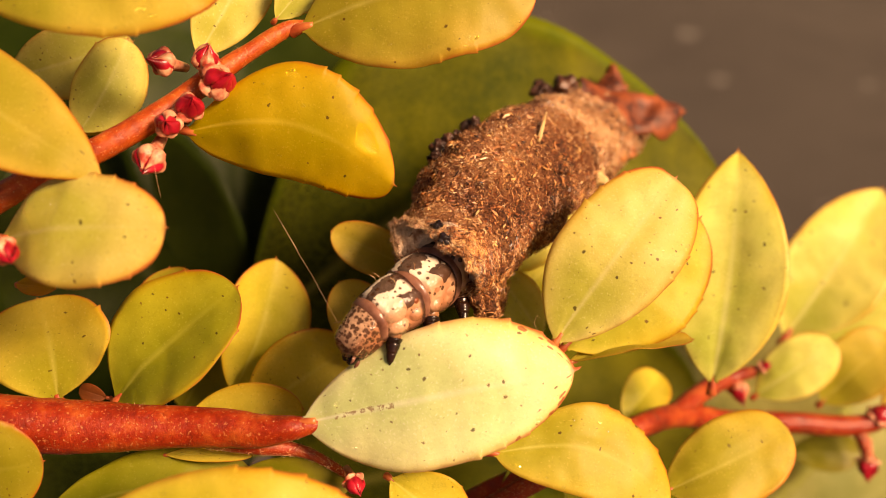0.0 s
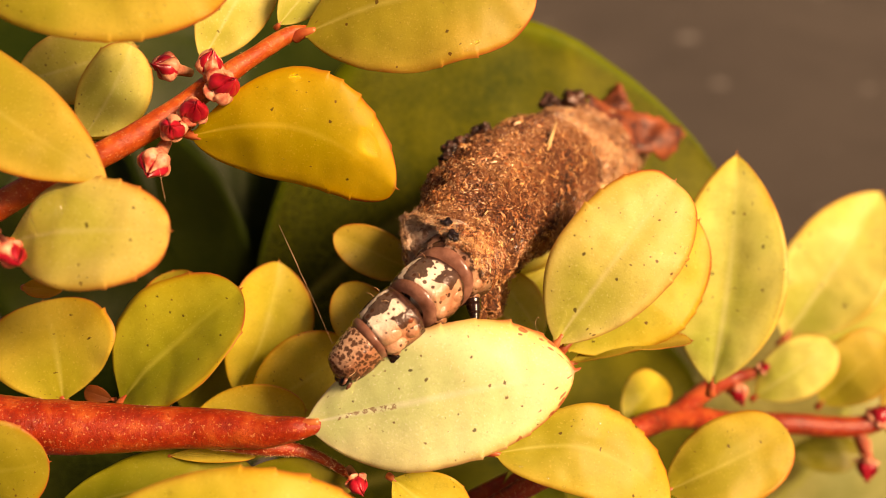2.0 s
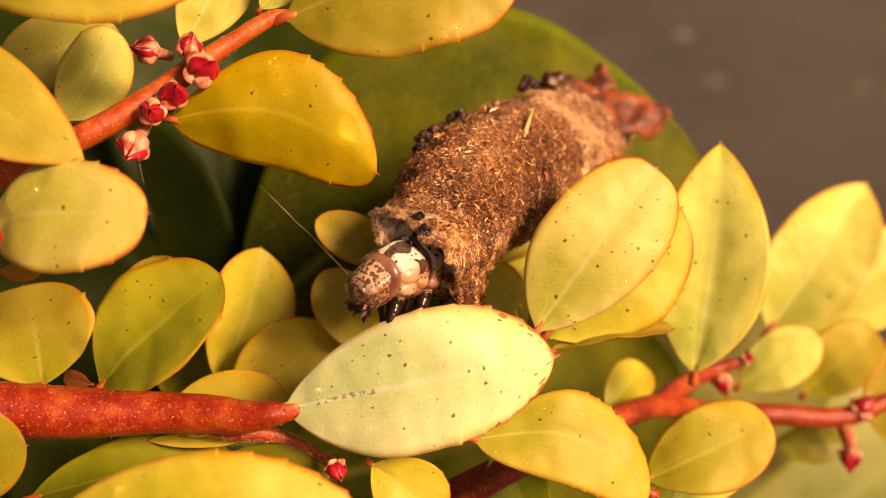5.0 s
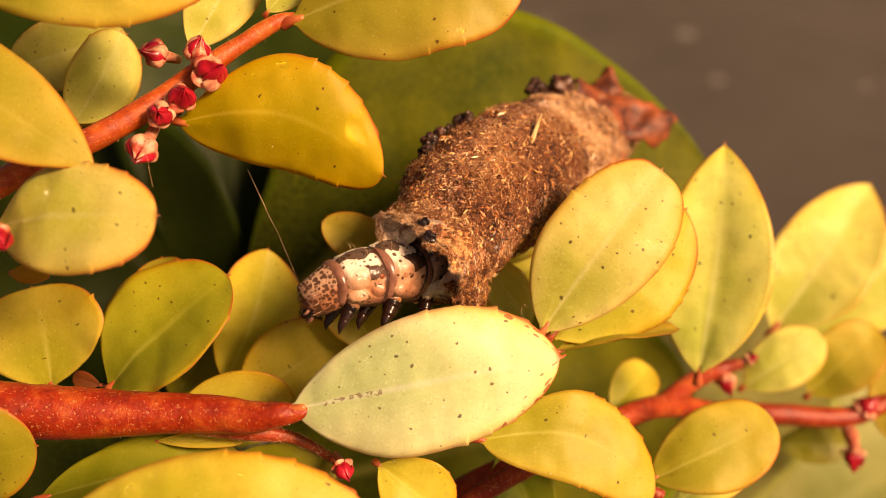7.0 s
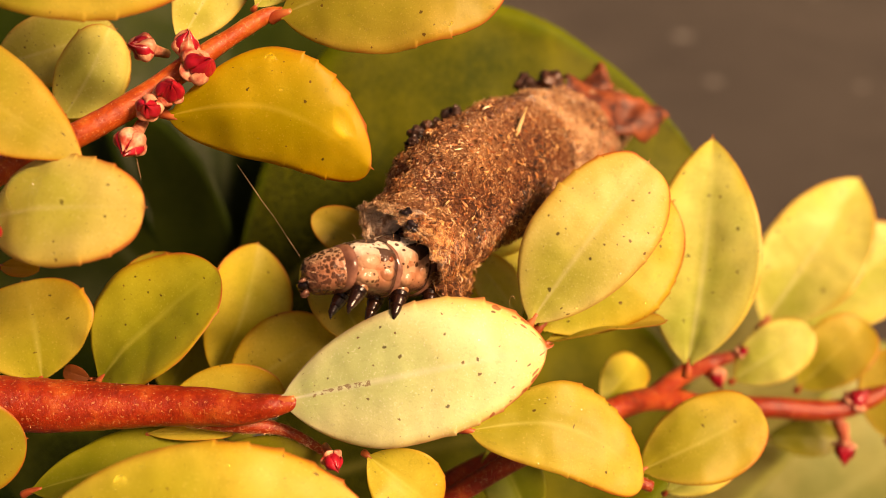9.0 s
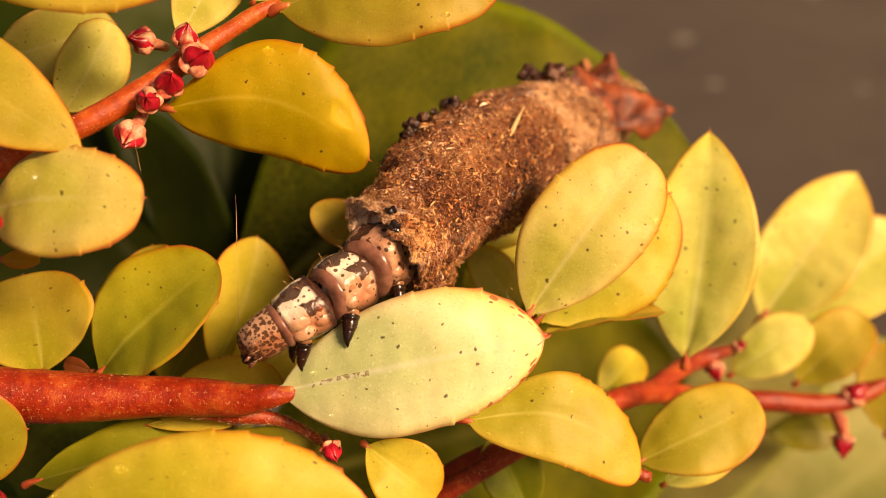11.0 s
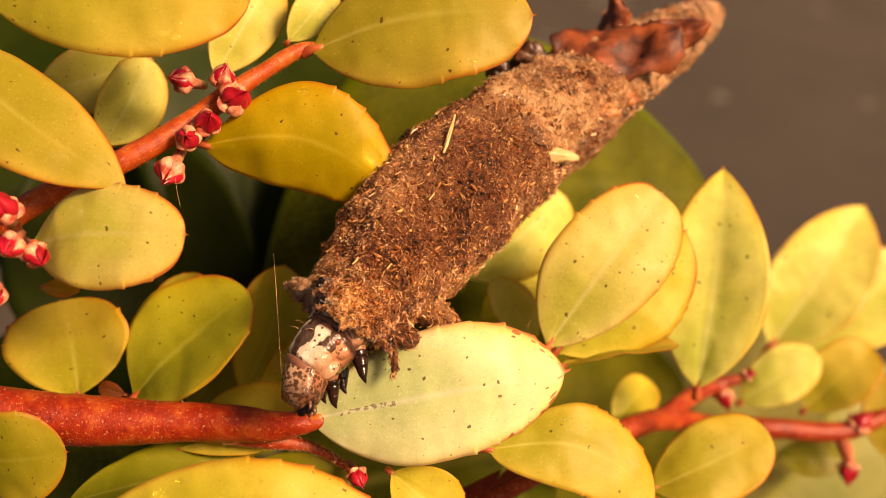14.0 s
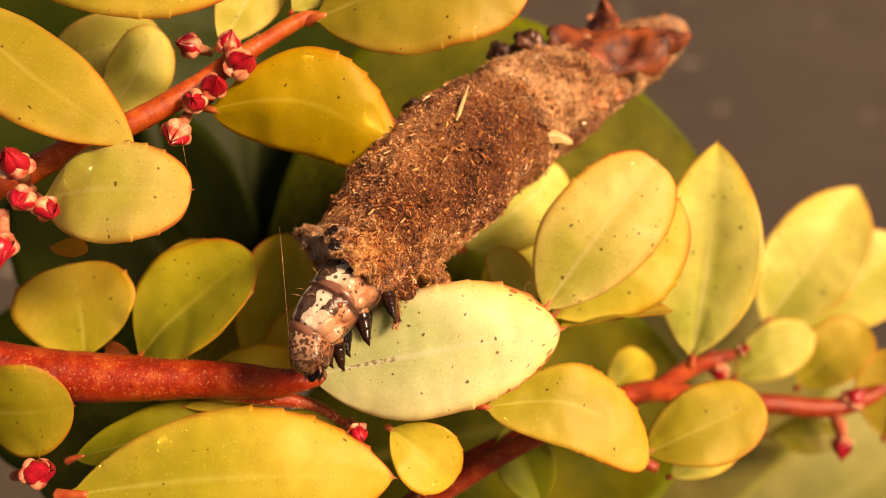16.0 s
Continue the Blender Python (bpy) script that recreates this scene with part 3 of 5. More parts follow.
leaf(low_branch, (-17.9, -7.7, 290.7), (-8.7, -6.1, 291.5), 3.4, (-0.01, -0.40, 0.92), 0.60, 0.30, 0.00, 'green', 2)
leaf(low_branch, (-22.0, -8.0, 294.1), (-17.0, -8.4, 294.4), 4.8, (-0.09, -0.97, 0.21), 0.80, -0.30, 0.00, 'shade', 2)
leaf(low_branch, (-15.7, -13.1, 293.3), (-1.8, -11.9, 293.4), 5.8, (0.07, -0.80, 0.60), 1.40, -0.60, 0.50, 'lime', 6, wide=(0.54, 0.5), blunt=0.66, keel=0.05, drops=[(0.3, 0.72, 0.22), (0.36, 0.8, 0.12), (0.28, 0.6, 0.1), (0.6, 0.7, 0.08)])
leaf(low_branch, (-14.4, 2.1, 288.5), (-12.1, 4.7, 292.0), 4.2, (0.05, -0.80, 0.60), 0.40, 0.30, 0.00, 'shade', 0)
leaf(low_branch, (-12.7, -6.0, 292.6), (-8.6, -6.3, 292.8), 0.75, (0.02, -0.55, 0.83), 0.15, 0.20, 0.00, 'lime', 2)
leaf(low_branch, (-16.0, -3.4, 293.8), (-17.4, -2.95, 294.0), 0.85, (-0.10, -0.80, 0.60), 0.20, 0.20, 0.00, 'russet', 0)
bud(low_branch, (-4.0, -7.7, 292.7), (0.42, -0.91, -0.02), 0.95, 'red')
bud(low_branch, (-17.9, -11.9, 293.4), (0.84, -0.33, 0.43), 1.36, 'red')

# the budding branch above it
stem(budding_branch, [(-125.0, 60.0, -2.0, 2.60), (-108.5, 36.4, 103.4, 2.30), (-74.5, 12.7, 208.7, 2.00), (-32.1, -7.5, 299.0, 0.67), (-24.6, -4.6, 302.1, 0.65), (-20.3, -3.3, 303.5, 0.62), (-17.6, -2.1, 304.7, 0.58), (-14.8, -1.1, 305.7, 0.57), (-12.1, 0.5, 306.9, 0.54), (-10.5, 1.7, 307.8, 0.50), (-8.8, 2.7, 308.7, 0.41), (-7.2, 3.5, 309.5, 0.37), (-6.3, 3.7, 309.7, 0.21)])
leaf(budding_branch, (-22.3, -0.9, 311.4), (-13.5, -4.7, 305.9), 4.4, (0.18, -0.65, 0.74), 0.80, -0.50, -0.60, 'lime', 0, wide=(0.5, 0.5), blunt=0.85, keel=0.05)
leaf(budding_branch, (-18.2, -5.0, 303.4), (-10.7, -6.5, 304.7), 4.7, (-0.26, -0.72, 0.64), 0.90, -0.60, 0.00, 'pale', 3, wide=(0.46, 0.56), blunt=0.42, keel=0.10, drops=[(0.33, 0.36, 1.0), (0.72, -0.3, 0.08)])
leaf(budding_branch, (-20.2, -0.3, 313.5), (-8.2, -0.5, 313.2), 6.2, (0.00, -0.79, 0.61), 0.80, -0.50, 0.00, 'lime', 4, blunt=0.5, drops=[(0.74, -0.7, 0.12), (0.7, -0.6, 0.16), (0.76, -0.5, 0.1), (0.62, -0.8, 0.08)])
leaf(budding_branch, (-17.4, 3.3, 304.6), (-15.1, 5.5, 308.5), 3.4, (0.53, -0.83, 0.16), 0.60, 0.30, 0.00, 'pale', 1, wide=(0.5, 0.5), blunt=0.42, keel=0.2)
leaf(budding_branch, (-21.4, 5.9, 306.3), (-15.3, 6.9, 307.9), 3.6, (0.24, -0.95, 0.22), 0.40, 0.30, 0.00, 'pale', 0, blunt=0.4)
leaf(budding_branch, (-17.7, 4.1, 304.1), (-14.9, 5.8, 307.0), 2.9, (0.67, -0.70, -0.23), 0.00, 0.30, 0.00, 'golden', 0)
leaf(budding_branch, (-11.3, -0.0, 306.0), (-2.1, -0.6, 303.6), 5.3, (-0.00, -0.98, 0.22), 0.90, -0.50, 1.70, 'golden', 5, wide=(0.50, 0.48), blunt=0.46, keel=-0.14, drops=[(0.82, 0.40, 0.6), (0.42, 0.75, 0.22), (0.5, 0.3, 0.1)])
leaf(budding_branch, (-6.4, 3.3, 309.7), (4.3, 3.2, 311.5), 6.6, (-0.12, -0.73, 0.68), 0.90, -0.60, 0.40, 'lime', 4, wide=(0.5, 0.5), blunt=0.5, keel=0.05, drops=[(0.7, -0.75, 0.15)])
leaf(budding_branch, (-11.6, 4.6, 307.9), (-8.8, 8.2, 312.2), 3.4, (0.35, -0.82, 0.46), 0.50, 0.30, 0.00, 'pale', 0, blunt=0.6)
leaf(budding_branch, (-7.8, 4.9, 309.6), (-5.6, 6.8, 311.8), 2.1, (0.30, -0.86, 0.42), 0.40, 0.30, 0.00, 'pale', 0)
leaf(budding_branch, (-19.3, -2.5, 299.7), (-17.3, -3.1, 299.7), 1.2, (-0.11, -0.37, 0.92), 0.00, 0.30, 0.00, 'golden', 0)
bud(budding_branch, (-12.1, 1.5, 308.6), (-0.46, -0.77, 0.44), 1.25, 'open')
bud(budding_branch, (-10.5, 1.4, 308.4), (0.29, -0.14, 0.95), 1.25, 'open')
bud(budding_branch, (-10.1, 0.7, 307.9), (0.66, -0.55, 0.51), 1.53, 'red')
bud(budding_branch, (-11.1, -0.1, 307.0), (0.35, -0.65, 0.67), 1.28, 'red')
bud(budding_branch, (-11.8, -0.8, 306.6), (0.12, -0.84, 0.53), 1.12, 'red')
bud(budding_branch, (-12.5, -1.4, 305.6), (-0.12, -0.97, -0.20), 1.41, 'open')
bud(budding_branch, (-17.2, -6.9, 304.1), (0.62, -0.75, -0.10), 1.10, 'red')
bud(budding_branch, (-18.5, -5.8, 305.2), (0.05, -0.55, 0.83), 1.50, 'red')
bud(budding_branch, (-17.8, -7.1, 304.6), (0.10, -0.97, 0.10), 1.15, 'open')
bud(budding_branch, (-18.5, -8.5, 303.4), (0.15, -0.80, -0.55), 1.40, 'red')
hanging_thread(budding_branch, [(-12.0, -3.0, 305.7), (-11.9, -3.3, 305.2), (-11.8, -3.5, 304.5)])

# the branch beyond, to the side of the case
stem(far_branch, [(-40.0, 60.0, -2.0, 2.60), (-47.9, 36.5, 90.4, 2.30), (-38.2, 13.1, 182.7, 2.00), (-16.7, -7.0, 261.9, 0.90), (-2.6, -2.6, 281.5, 0.77), (5.2, -1.5, 287.5, 0.71), (9.9, 0.3, 288.5, 0.67), (13.8, 4.4, 286.2, 0.70), (18.4, 8.3, 282.4, 0.73), (22.5, 8.7, 282.0, 0.70), (27.5, 9.0, 281.6, 0.66), (31.8, 10.3, 282.9, 0.52)])
stem(far_branch, [(13.3, 3.9, 286.5, 0.62), (15.8, 7.0, 285.8, 0.59), (18.2, 9.3, 285.1, 0.50), (20.2, 9.6, 285.6, 0.32)])
stem(far_branch, [(27.0, 9.0, 281.6, 0.48), (27.4, 8.1, 280.5, 0.37), (27.6, 7.6, 279.8, 0.29)])
stem(far_branch, [(-2.5, -4.0, 283.1, 0.59), (6.1, -3.3, 289.2, 0.48), (9.4, -4.3, 288.6, 0.39), (11.6, -4.7, 287.9, 0.28)])
leaf(far_branch, (5.3, -2.6, 296.5), (11.2, 2.1, 302.8), 5.6, (0.05, -0.82, 0.57), 0.90, -0.50, 0.20, 'pale', 4, wide=(0.43, 0.60), blunt=0.30, keel=0.14)
leaf(far_branch, (5.9, -1.5, 295.4), (12.8, 2.5, 300.4), 6.1, (0.31, -0.90, 0.30), 0.50, 0.20, 0.00, 'lime', 5, wide=(0.5, 0.55), blunt=0.46, keel=0.1)
leaf(far_branch, (6.2, -1.8, 294.8), (12.4, -0.5, 295.1), 2.2, (-0.06, 0.14, 0.99), 0.30, 0.30, 0.00, 'lime', 4)
leaf(far_branch, (14.6, 2.0, 290.5), (16.3, 9.2, 301.1), 6.0, (-0.28, -0.78, 0.57), 1.00, -0.20, -0.30, 'pale', 0, wide=(0.45, 0.42), blunt=0.78, keel=0.22)
leaf(far_branch, (23.1, 13.5, 285.4), (30.3, 19.7, 293.5), 6.8, (-0.07, -0.76, 0.65), 0.90, 0.40, 0.00, 'pale', 0, wide=(0.40, 0.42), blunt=0.72, keel=0.12)
leaf(far_branch, (2.3, -6.9, 293.5), (10.5, -7.3, 290.6), 4.3, (0.22, -0.65, 0.72), 0.80, -0.40, 1.30, 'lime', 6, wide=(0.52, 0.5), blunt=0.40, keel=0.08, drops=[(0.35, 0.5, 0.06), (0.4, 0.4, 0.05), (0.3, 0.6, 0.05)])
leaf(far_branch, (11.3, -3.5, 287.9), (17.8, -1.3, 290.1), 4.5, (-0.08, -0.57, 0.82), 0.60, -0.30, -0.20, 'lime', 0, wide=(0.52, 0.56), blunt=0.36, keel=0.08)
leaf(far_branch, (19.8, 8.4, 284.5), (24.6, 9.6, 287.7), 3.7, (-0.24, -0.73, 0.65), 0.50, -0.40, 0.00, 'pale', 0, wide=(0.55, 0.55), blunt=0.36, keel=0.05)
leaf(far_branch, (25.1, 10.5, 282.2), (29.8, 12.7, 286.0), 4.3, (-0.25, -0.67, 0.70), 0.50, 0.30, 0.00, 'lime', 0, wide=(0.55, 0.55), blunt=0.36, keel=0.05)
leaf(far_branch, (13.1, -2.6, 285.5), (17.0, -1.6, 287.3), 2.2, (-0.16, -0.66, 0.73), 0.40, 0.30, 0.00, 'pale', 0)
leaf(far_branch, (24.0, 11.1, 277.3), (29.1, 11.1, 277.3), 2.7, (0.00, -0.74, 0.67), 0.30, 0.30, 0.00, 'green', 0)
leaf(far_branch, (10.5, 3.7, 286.4), (13.2, 7.0, 287.3), 2.7, (0.19, -0.40, 0.90), 0.30, 0.30, 0.00, 'lime', 0)
leaf(far_branch, (25.8, 14.9, 283.8), (35.0, 20.0, 288.7), 6.8, (-0.06, -0.63, 0.77), 0.50, 0.30, 0.00, 'pale', 0)
leaf(far_branch, (30.6, 8.0, 279.9), (31.1, 11.1, 285.1), 4.1, (-0.45, -0.75, 0.48), 0.30, 0.30, 0.00, 'lime', 0)
leaf(far_branch, (1.4, 5.5, 295.6), (7.3, 8.8, 299.2), 4.8, (0.19, -0.86, 0.47), 0.40, 0.30, 0.00, 'pale', 0)
leaf(far_branch, (2.4, 5.9, 292.2), (8.4, 9.0, 295.6), 4.2, (0.05, -0.78, 0.62), 0.40, 0.30, 0.00, 'lime', 0)
leaf(far_branch, (5.3, 2.9, 293.0), (2.7, 4.6, 296.0), 2.6, (0.25, -0.73, 0.64), 0.30, 0.30, 0.00, 'pale', 0)
leaf(far_branch, (5.8, -3.4, 284.1), (3.9, -1.2, 287.9), 3.3, (0.02, -0.86, 0.51), 0.30, 0.30, 0.00, 'green', 0)
bud(far_branch, (20.2, 9.6, 285.6), (0.81, -0.20, 0.55), 1.15, 'red')
bud(far_branch, (18.6, 9.1, 284.8), (0.29, -0.77, -0.58), 1.30, 'red')
bud(far_branch, (27.6, 7.7, 279.9), (-0.09, -0.66, -0.75), 1.47, 'red')
bud(far_branch, (28.1, 9.1, 281.8), (0.52, 0.05, 0.85), 1.62, 'red')

hanging_thread(far_branch, [(4.31, -3.47, 297.66), (4.13, -3.53, 298.17), (4.24, -3.44, 298.52), (4.41, -3.44, 298.33)])

# the broad-leaved plant behind
stem(broad_plant, [(-20.0, 110.0, -2.0, 2.60), (-33.8, 71.6, 79.4, 2.30), (-30.0, 33.3, 160.8, 2.00), (-13.5, 0.4, 230.6, 0.95), (-13.9, 7.9, 263.7, 0.83), (-13.9, 11.5, 282.0, 0.69), (-13.3, 13.4, 287.1, 0.45)])
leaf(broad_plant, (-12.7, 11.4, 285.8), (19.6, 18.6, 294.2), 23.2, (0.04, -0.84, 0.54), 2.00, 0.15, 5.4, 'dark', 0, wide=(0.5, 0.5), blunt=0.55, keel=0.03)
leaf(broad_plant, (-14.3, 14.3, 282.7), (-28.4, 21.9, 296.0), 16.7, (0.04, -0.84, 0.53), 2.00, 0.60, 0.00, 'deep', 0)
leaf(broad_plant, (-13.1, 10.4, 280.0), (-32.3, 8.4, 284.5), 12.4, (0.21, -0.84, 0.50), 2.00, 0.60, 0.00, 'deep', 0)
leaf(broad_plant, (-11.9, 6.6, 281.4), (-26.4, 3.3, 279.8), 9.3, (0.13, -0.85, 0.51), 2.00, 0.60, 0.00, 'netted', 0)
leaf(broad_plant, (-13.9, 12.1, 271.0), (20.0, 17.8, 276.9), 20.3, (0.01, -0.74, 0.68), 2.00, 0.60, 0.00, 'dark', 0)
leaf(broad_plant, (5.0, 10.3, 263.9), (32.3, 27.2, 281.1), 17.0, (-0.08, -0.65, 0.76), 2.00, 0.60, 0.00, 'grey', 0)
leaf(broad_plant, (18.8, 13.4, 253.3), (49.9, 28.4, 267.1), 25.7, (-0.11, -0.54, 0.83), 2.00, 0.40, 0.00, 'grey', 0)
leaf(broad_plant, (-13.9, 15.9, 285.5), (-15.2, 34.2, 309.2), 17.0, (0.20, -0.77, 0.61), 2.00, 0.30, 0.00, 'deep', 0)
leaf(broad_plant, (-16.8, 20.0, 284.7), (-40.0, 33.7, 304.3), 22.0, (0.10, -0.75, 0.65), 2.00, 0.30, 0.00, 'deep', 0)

# ---------------------------------------------------------------- the bagworm: its case
def fibre_material(name, dark, mid, light):
    m, nt, bs = material(name)
    geo = nt.nodes.new("ShaderNodeNewGeometry")
    obj = nt.nodes.new("ShaderNodeTexCoord").outputs["Object"]
    n = noise_at(nt, obj, 260.0, 4.0)
    clump = noise_at(nt, obj, 1500.0, 2.0)
    v = calc(nt, "MULTIPLY_ADD", geo.outputs["Random Per Island"], 0.75, calc(nt, "MULTIPLY_ADD", n, 0.9, calc(nt, "MULTIPLY_ADD", clump, 1.2, -1.00)))
    nt.links.new(ramp(nt, v, [(0.12, dark), (0.50, mid), (0.88, light)]), bs.inputs["Base Color"])
    bs.inputs["Roughness"].default_value = 0.36
    return m


def case_material():
    m, nt, bs = material("felted brown silk and bark dust")
    obj = nt.nodes.new("ShaderNodeTexCoord").outputs["Object"]
    big = noise_at(nt, obj, 240.0, 4.0)
    fine = noise_at(nt, obj, 3600.0, 4.0, 0.8)
    v = calc(nt, "ADD", calc(nt, "MULTIPLY", big, 0.55), calc(nt, "MULTIPLY", fine, 0.5))
    col = ramp(nt, v, [(0.38, (0.012, 0.004, 0.002)), (0.50, (0.19, 0.058, 0.019)), (0.66, (0.50, 0.24, 0.10))])
    nt.links.new(col, bs.inputs["Base Color"])
    bs.inputs["Roughness"].default_value = 0.75
    bump(nt, fine, 1.0, 0.0005, bs)
    return m


CASE = case_material()
FIBRE = fibre_material("bark fibre", (0.024, 0.007, 0.003), (0.38, 0.095, 0.020), (0.98, 0.58, 0.22))
PALE = fibre_material("pale fibre", (0.07, 0.016, 0.006), (0.60, 0.245, 0.085), (0.98, 0.79, 0.48))
SILK = fibre_material("beige silk felt", (0.18, 0.085, 0.04), (0.56, 0.36, 0.20), (0.85, 0.66, 0.45))
STRAW = flesh_material("dry straw", (0.55, 0.36, 0.14), (0.70, 0.52, 0.26), 0.45)
SCRAP = flesh_material("dead red brown leaf", (0.05, 0.010, 0.005), (0.34, 0.080, 0.022), 0.6, 700.0)
LUMP = flesh_material("dark bark lump", (0.02, 0.008, 0.005), (0.13, 0.05, 0.025), 0.4, 1500.0)
RUST = flesh_material("rust orange leaf scrap", (0.24, 0.06, 0.014), (0.56, 0.22, 0.07), 0.5, 520.0)
WET = flesh_material("wet black crumb", (0.006, 0.004, 0.005), (0.03, 0.015, 0.014), 0.12)
PELLET = flesh_material("black pellet", (0.012, 0.006, 0.005), (0.075, 0.032, 0.020), 0.4)

bagworm = thing("bagworm", "spotted brown bagworm caterpillar reaching out of its bark-crusted silk case", "caterpillar")
AXIS = spline([(-1.38, -0.42, -2.33, 2.02), (-0.46, 2.29, -2.43, 2.85), (0.98, 5.68, -2.16, 3.45), (3.10, 9.35, -2.21, 3.35), (5.53, 13.23, -2.48, 2.95), (7.68, 16.84, -3.24, 2.55), (10.37, 21.46, -4.23, 2.00), (11.99, 26.42, -5.64, 1.40), (12.78, 30.39, -6.77, 0.85)], 14)


def case_point(s, q, lift=0.0):
    """A place on the case: s along it from 0 to 1, q round it. Gives the place, the way out and the way along."""
    x = s * (len(AXIS) - 1)
    i = min(int(x), len(AXIS) - 2)
    a, b = AXIS[i], AXIS[i + 1]
    c = a + (b - a) * (x - i)
    d = Vector((b - a)[:3]).normalized()
    e = Vector((1, 0, 0)) - d * d.x
    e.normalize()
    w = d.cross(e)
    o = e * math.cos(q) + w * math.sin(q)
    ctr = Vector(c[:3])
    lump = ctr + o * c[3]
    r = c[3] * (1 + 0.16 * noise.noise(lump * 0.42) + 0.06 * noise.noise(lump * 1.4) + 0.035 * noise.noise(lump * 3.1) + 0.022 * noise.noise(lump * 6.5)) + lift
    r += 0.13 * math.sin(s * 95 + 1.5 * math.sin(q)) * max(0.0, 1 - s / 0.30)
    return ctr + o * r, o, d


bm = bmesh.new()
rings, ns, nq = [], 240, 130
for i in range(ns + 1):
    rings.append([bm.verts.new(case_point(i / ns, 2 * math.pi * k / nq)[0]) for k in range(nq)])
for a, b in zip(rings, rings[1:]):
    for k in range(nq):
        bm.faces.new((a[k], a[(k + 1) % nq], b[(k + 1) % nq], b[k]))
bm.faces.new(rings[-1])
# the mouth turns inwards
inner = [[bm.verts.new(v.co * 0.82 + (sum((u.co for u in rings[0]), Vector()) / nq) * 0.18 + case_point(0, 0)[2] * 0.4) for v in rings[0]]]
deep = [bm.verts.new(v.co + case_point(0, 0)[2] * 2.2) for v in inner[0]]
for a, b in ((inner[0], rings[0]), (deep, inner[0])):
    for k in range(nq):
        bm.faces.new((a[k], a[(k + 1) % nq], b[(k + 1) % nq], b[k]))
case = part("case", bm, CASE, bagworm, "crusted brown silk case")


def slivers(count, seed, place, long, thin, tilt):
    """Verts and faces of loose thin splinters; place() gives a spot, the way out and the way along."""
    rng = random.Random(seed)
    vs, fs = [], []
    for _ in range(count):
        p, o, d = place(rng)
        side = o.cross(d)
        a = rng.uniform(0, 6.28)
        run = (d * math.cos(a) + side * math.sin(a) + o * rng.gauss(0.05, tilt)).normalized()
        cr = run.cross(o).normalized()
        l, t = long * rng.uniform(0.4, 1.5), thin * rng.uniform(0.5, 1.6)
        k = len(vs)
        bow = o * l * rng.uniform(-0.05, 0.16) + cr * l * rng.gauss(0, 0.14)
        for e, w in ((-0.5, 0.5), (0.05, 1.0), (0.5, 0.25)):
            c = p + run * (l * e) + (bow if e == 0.05 else Vector())
            vs += [c + cr * t * w, c - cr * t * w, c + o * t * 1.1 * w]
        for j in (0, 3):
            for m in range(3):
                n = (m + 1) % 3
                fs.append((k + j + m, k + j + n, k + j + 3 + n, k + j + 3 + m))
        fs += [(k + 2, k + 1, k), (k + 6, k + 7, k + 8)]
    return vs, fs


def on_case(s0, s1, lift):
    return lambda rng: case_point(s0 + (s1 - s0) * rng.random(), rng.random() * 2 * math.pi, lift * (rng.random() - 0.3))


def loose(name, data, mat, parent, label):
    me = bpy.data.meshes.new(name)
    me.from_pydata([tuple(v * MM) for v in data[0]], [], data[1])
    me.materials.append(mat)
    ob = new(name, me)
    ob.parent = parent
    return tagged(ob, label, kind="stuff")


loose("bark_fibre", slivers(24000, 5, on_case(0.0, 0.62, 0.14), 0.115, 0.017, 0.45), FIBRE, case, "short brown bark fibres")
loose("pale_fibre", slivers(42000, 15, on_case(0.0, 0.60, 0.20), 0.10, 0.012, 0.6), PALE, case, "fine pale fibres")
loose("bark_crumb", slivers(3600, 6, on_case(0.03, 0.99, 0.12), 0.26, 0.045, 0.3), FIBRE, case, "coarse bark crumbs")
loose("bark_flake", slivers(420, 61, on_case(0.0, 0.75, 0.16), 0.36, 0.060, 0.2), PALE, case, "pale wood flakes")


# ---- the torn collar round the mouth, longest above and below
def felt_material():
    m, nt, bs = material("beige felted silk")
    obj = nt.nodes.new("ShaderNodeTexCoord").outputs["Object"]
    big = noise_at(nt, obj, 900.0, 4.0)
    fine = noise_at(nt, obj, 5000.0, 3.0, 0.7)
    v = calc(nt, "ADD", calc(nt, "MULTIPLY", big, 0.75), calc(nt, "MULTIPLY", fine, 0.3))
    nt.links.new(ramp(nt, v, [(0.34, (0.06, 0.024, 0.014)), (0.46, (0.36, 0.20, 0.12)), (0.60, (0.80, 0.65, 0.50))]), bs.inputs["Base Color"])
    bs.inputs["Roughness"].default_value = 0.85
    bump(nt, fine, 1.0, 0.0003, bs)
    return m


FELT = felt_material()
FRAY = fibre_material("frayed brown felt", (0.05, 0.02, 0.01), (0.20, 0.085, 0.035), (0.42, 0.25, 0.13))
EAR, HOOD = Vector((-0.70, 0.20, 0.68)), Vector((0.72, -0.25, 0.62))


def collar_at(u, q):
    """A place on the torn collar, u from its root to its rim."""
    p, o, d = case_point(0.012, q)
    ear, hood = max(0, o.dot(EAR)) ** 18, max(0, o.dot(HOOD)) ** 1.5
    reach = max(0.15, 0.35 + 1.35 * hood + 0.5 * ear + 0.45 * abs(noise.noise(o * 3.1)) + 0.3 * noise.noise(o * 9.0))
    out = (0.06 * math.sin(u * 2.4) - 0.42 * u) * (1 - hood) - 0.34 * u * u * hood + 1.35 * u * ear
    c = p - d * (reach * u) + o * (out + 0.16 * u * noise.noise(o * 4.0 + Vector((0, 0, u * 2))))
    return c + o * (0.12 * noise.noise(c * 1.7) + 0.08 * noise.noise(c * 4.6)) + d * 0.10 * noise.noise(c * 3.3), o, d


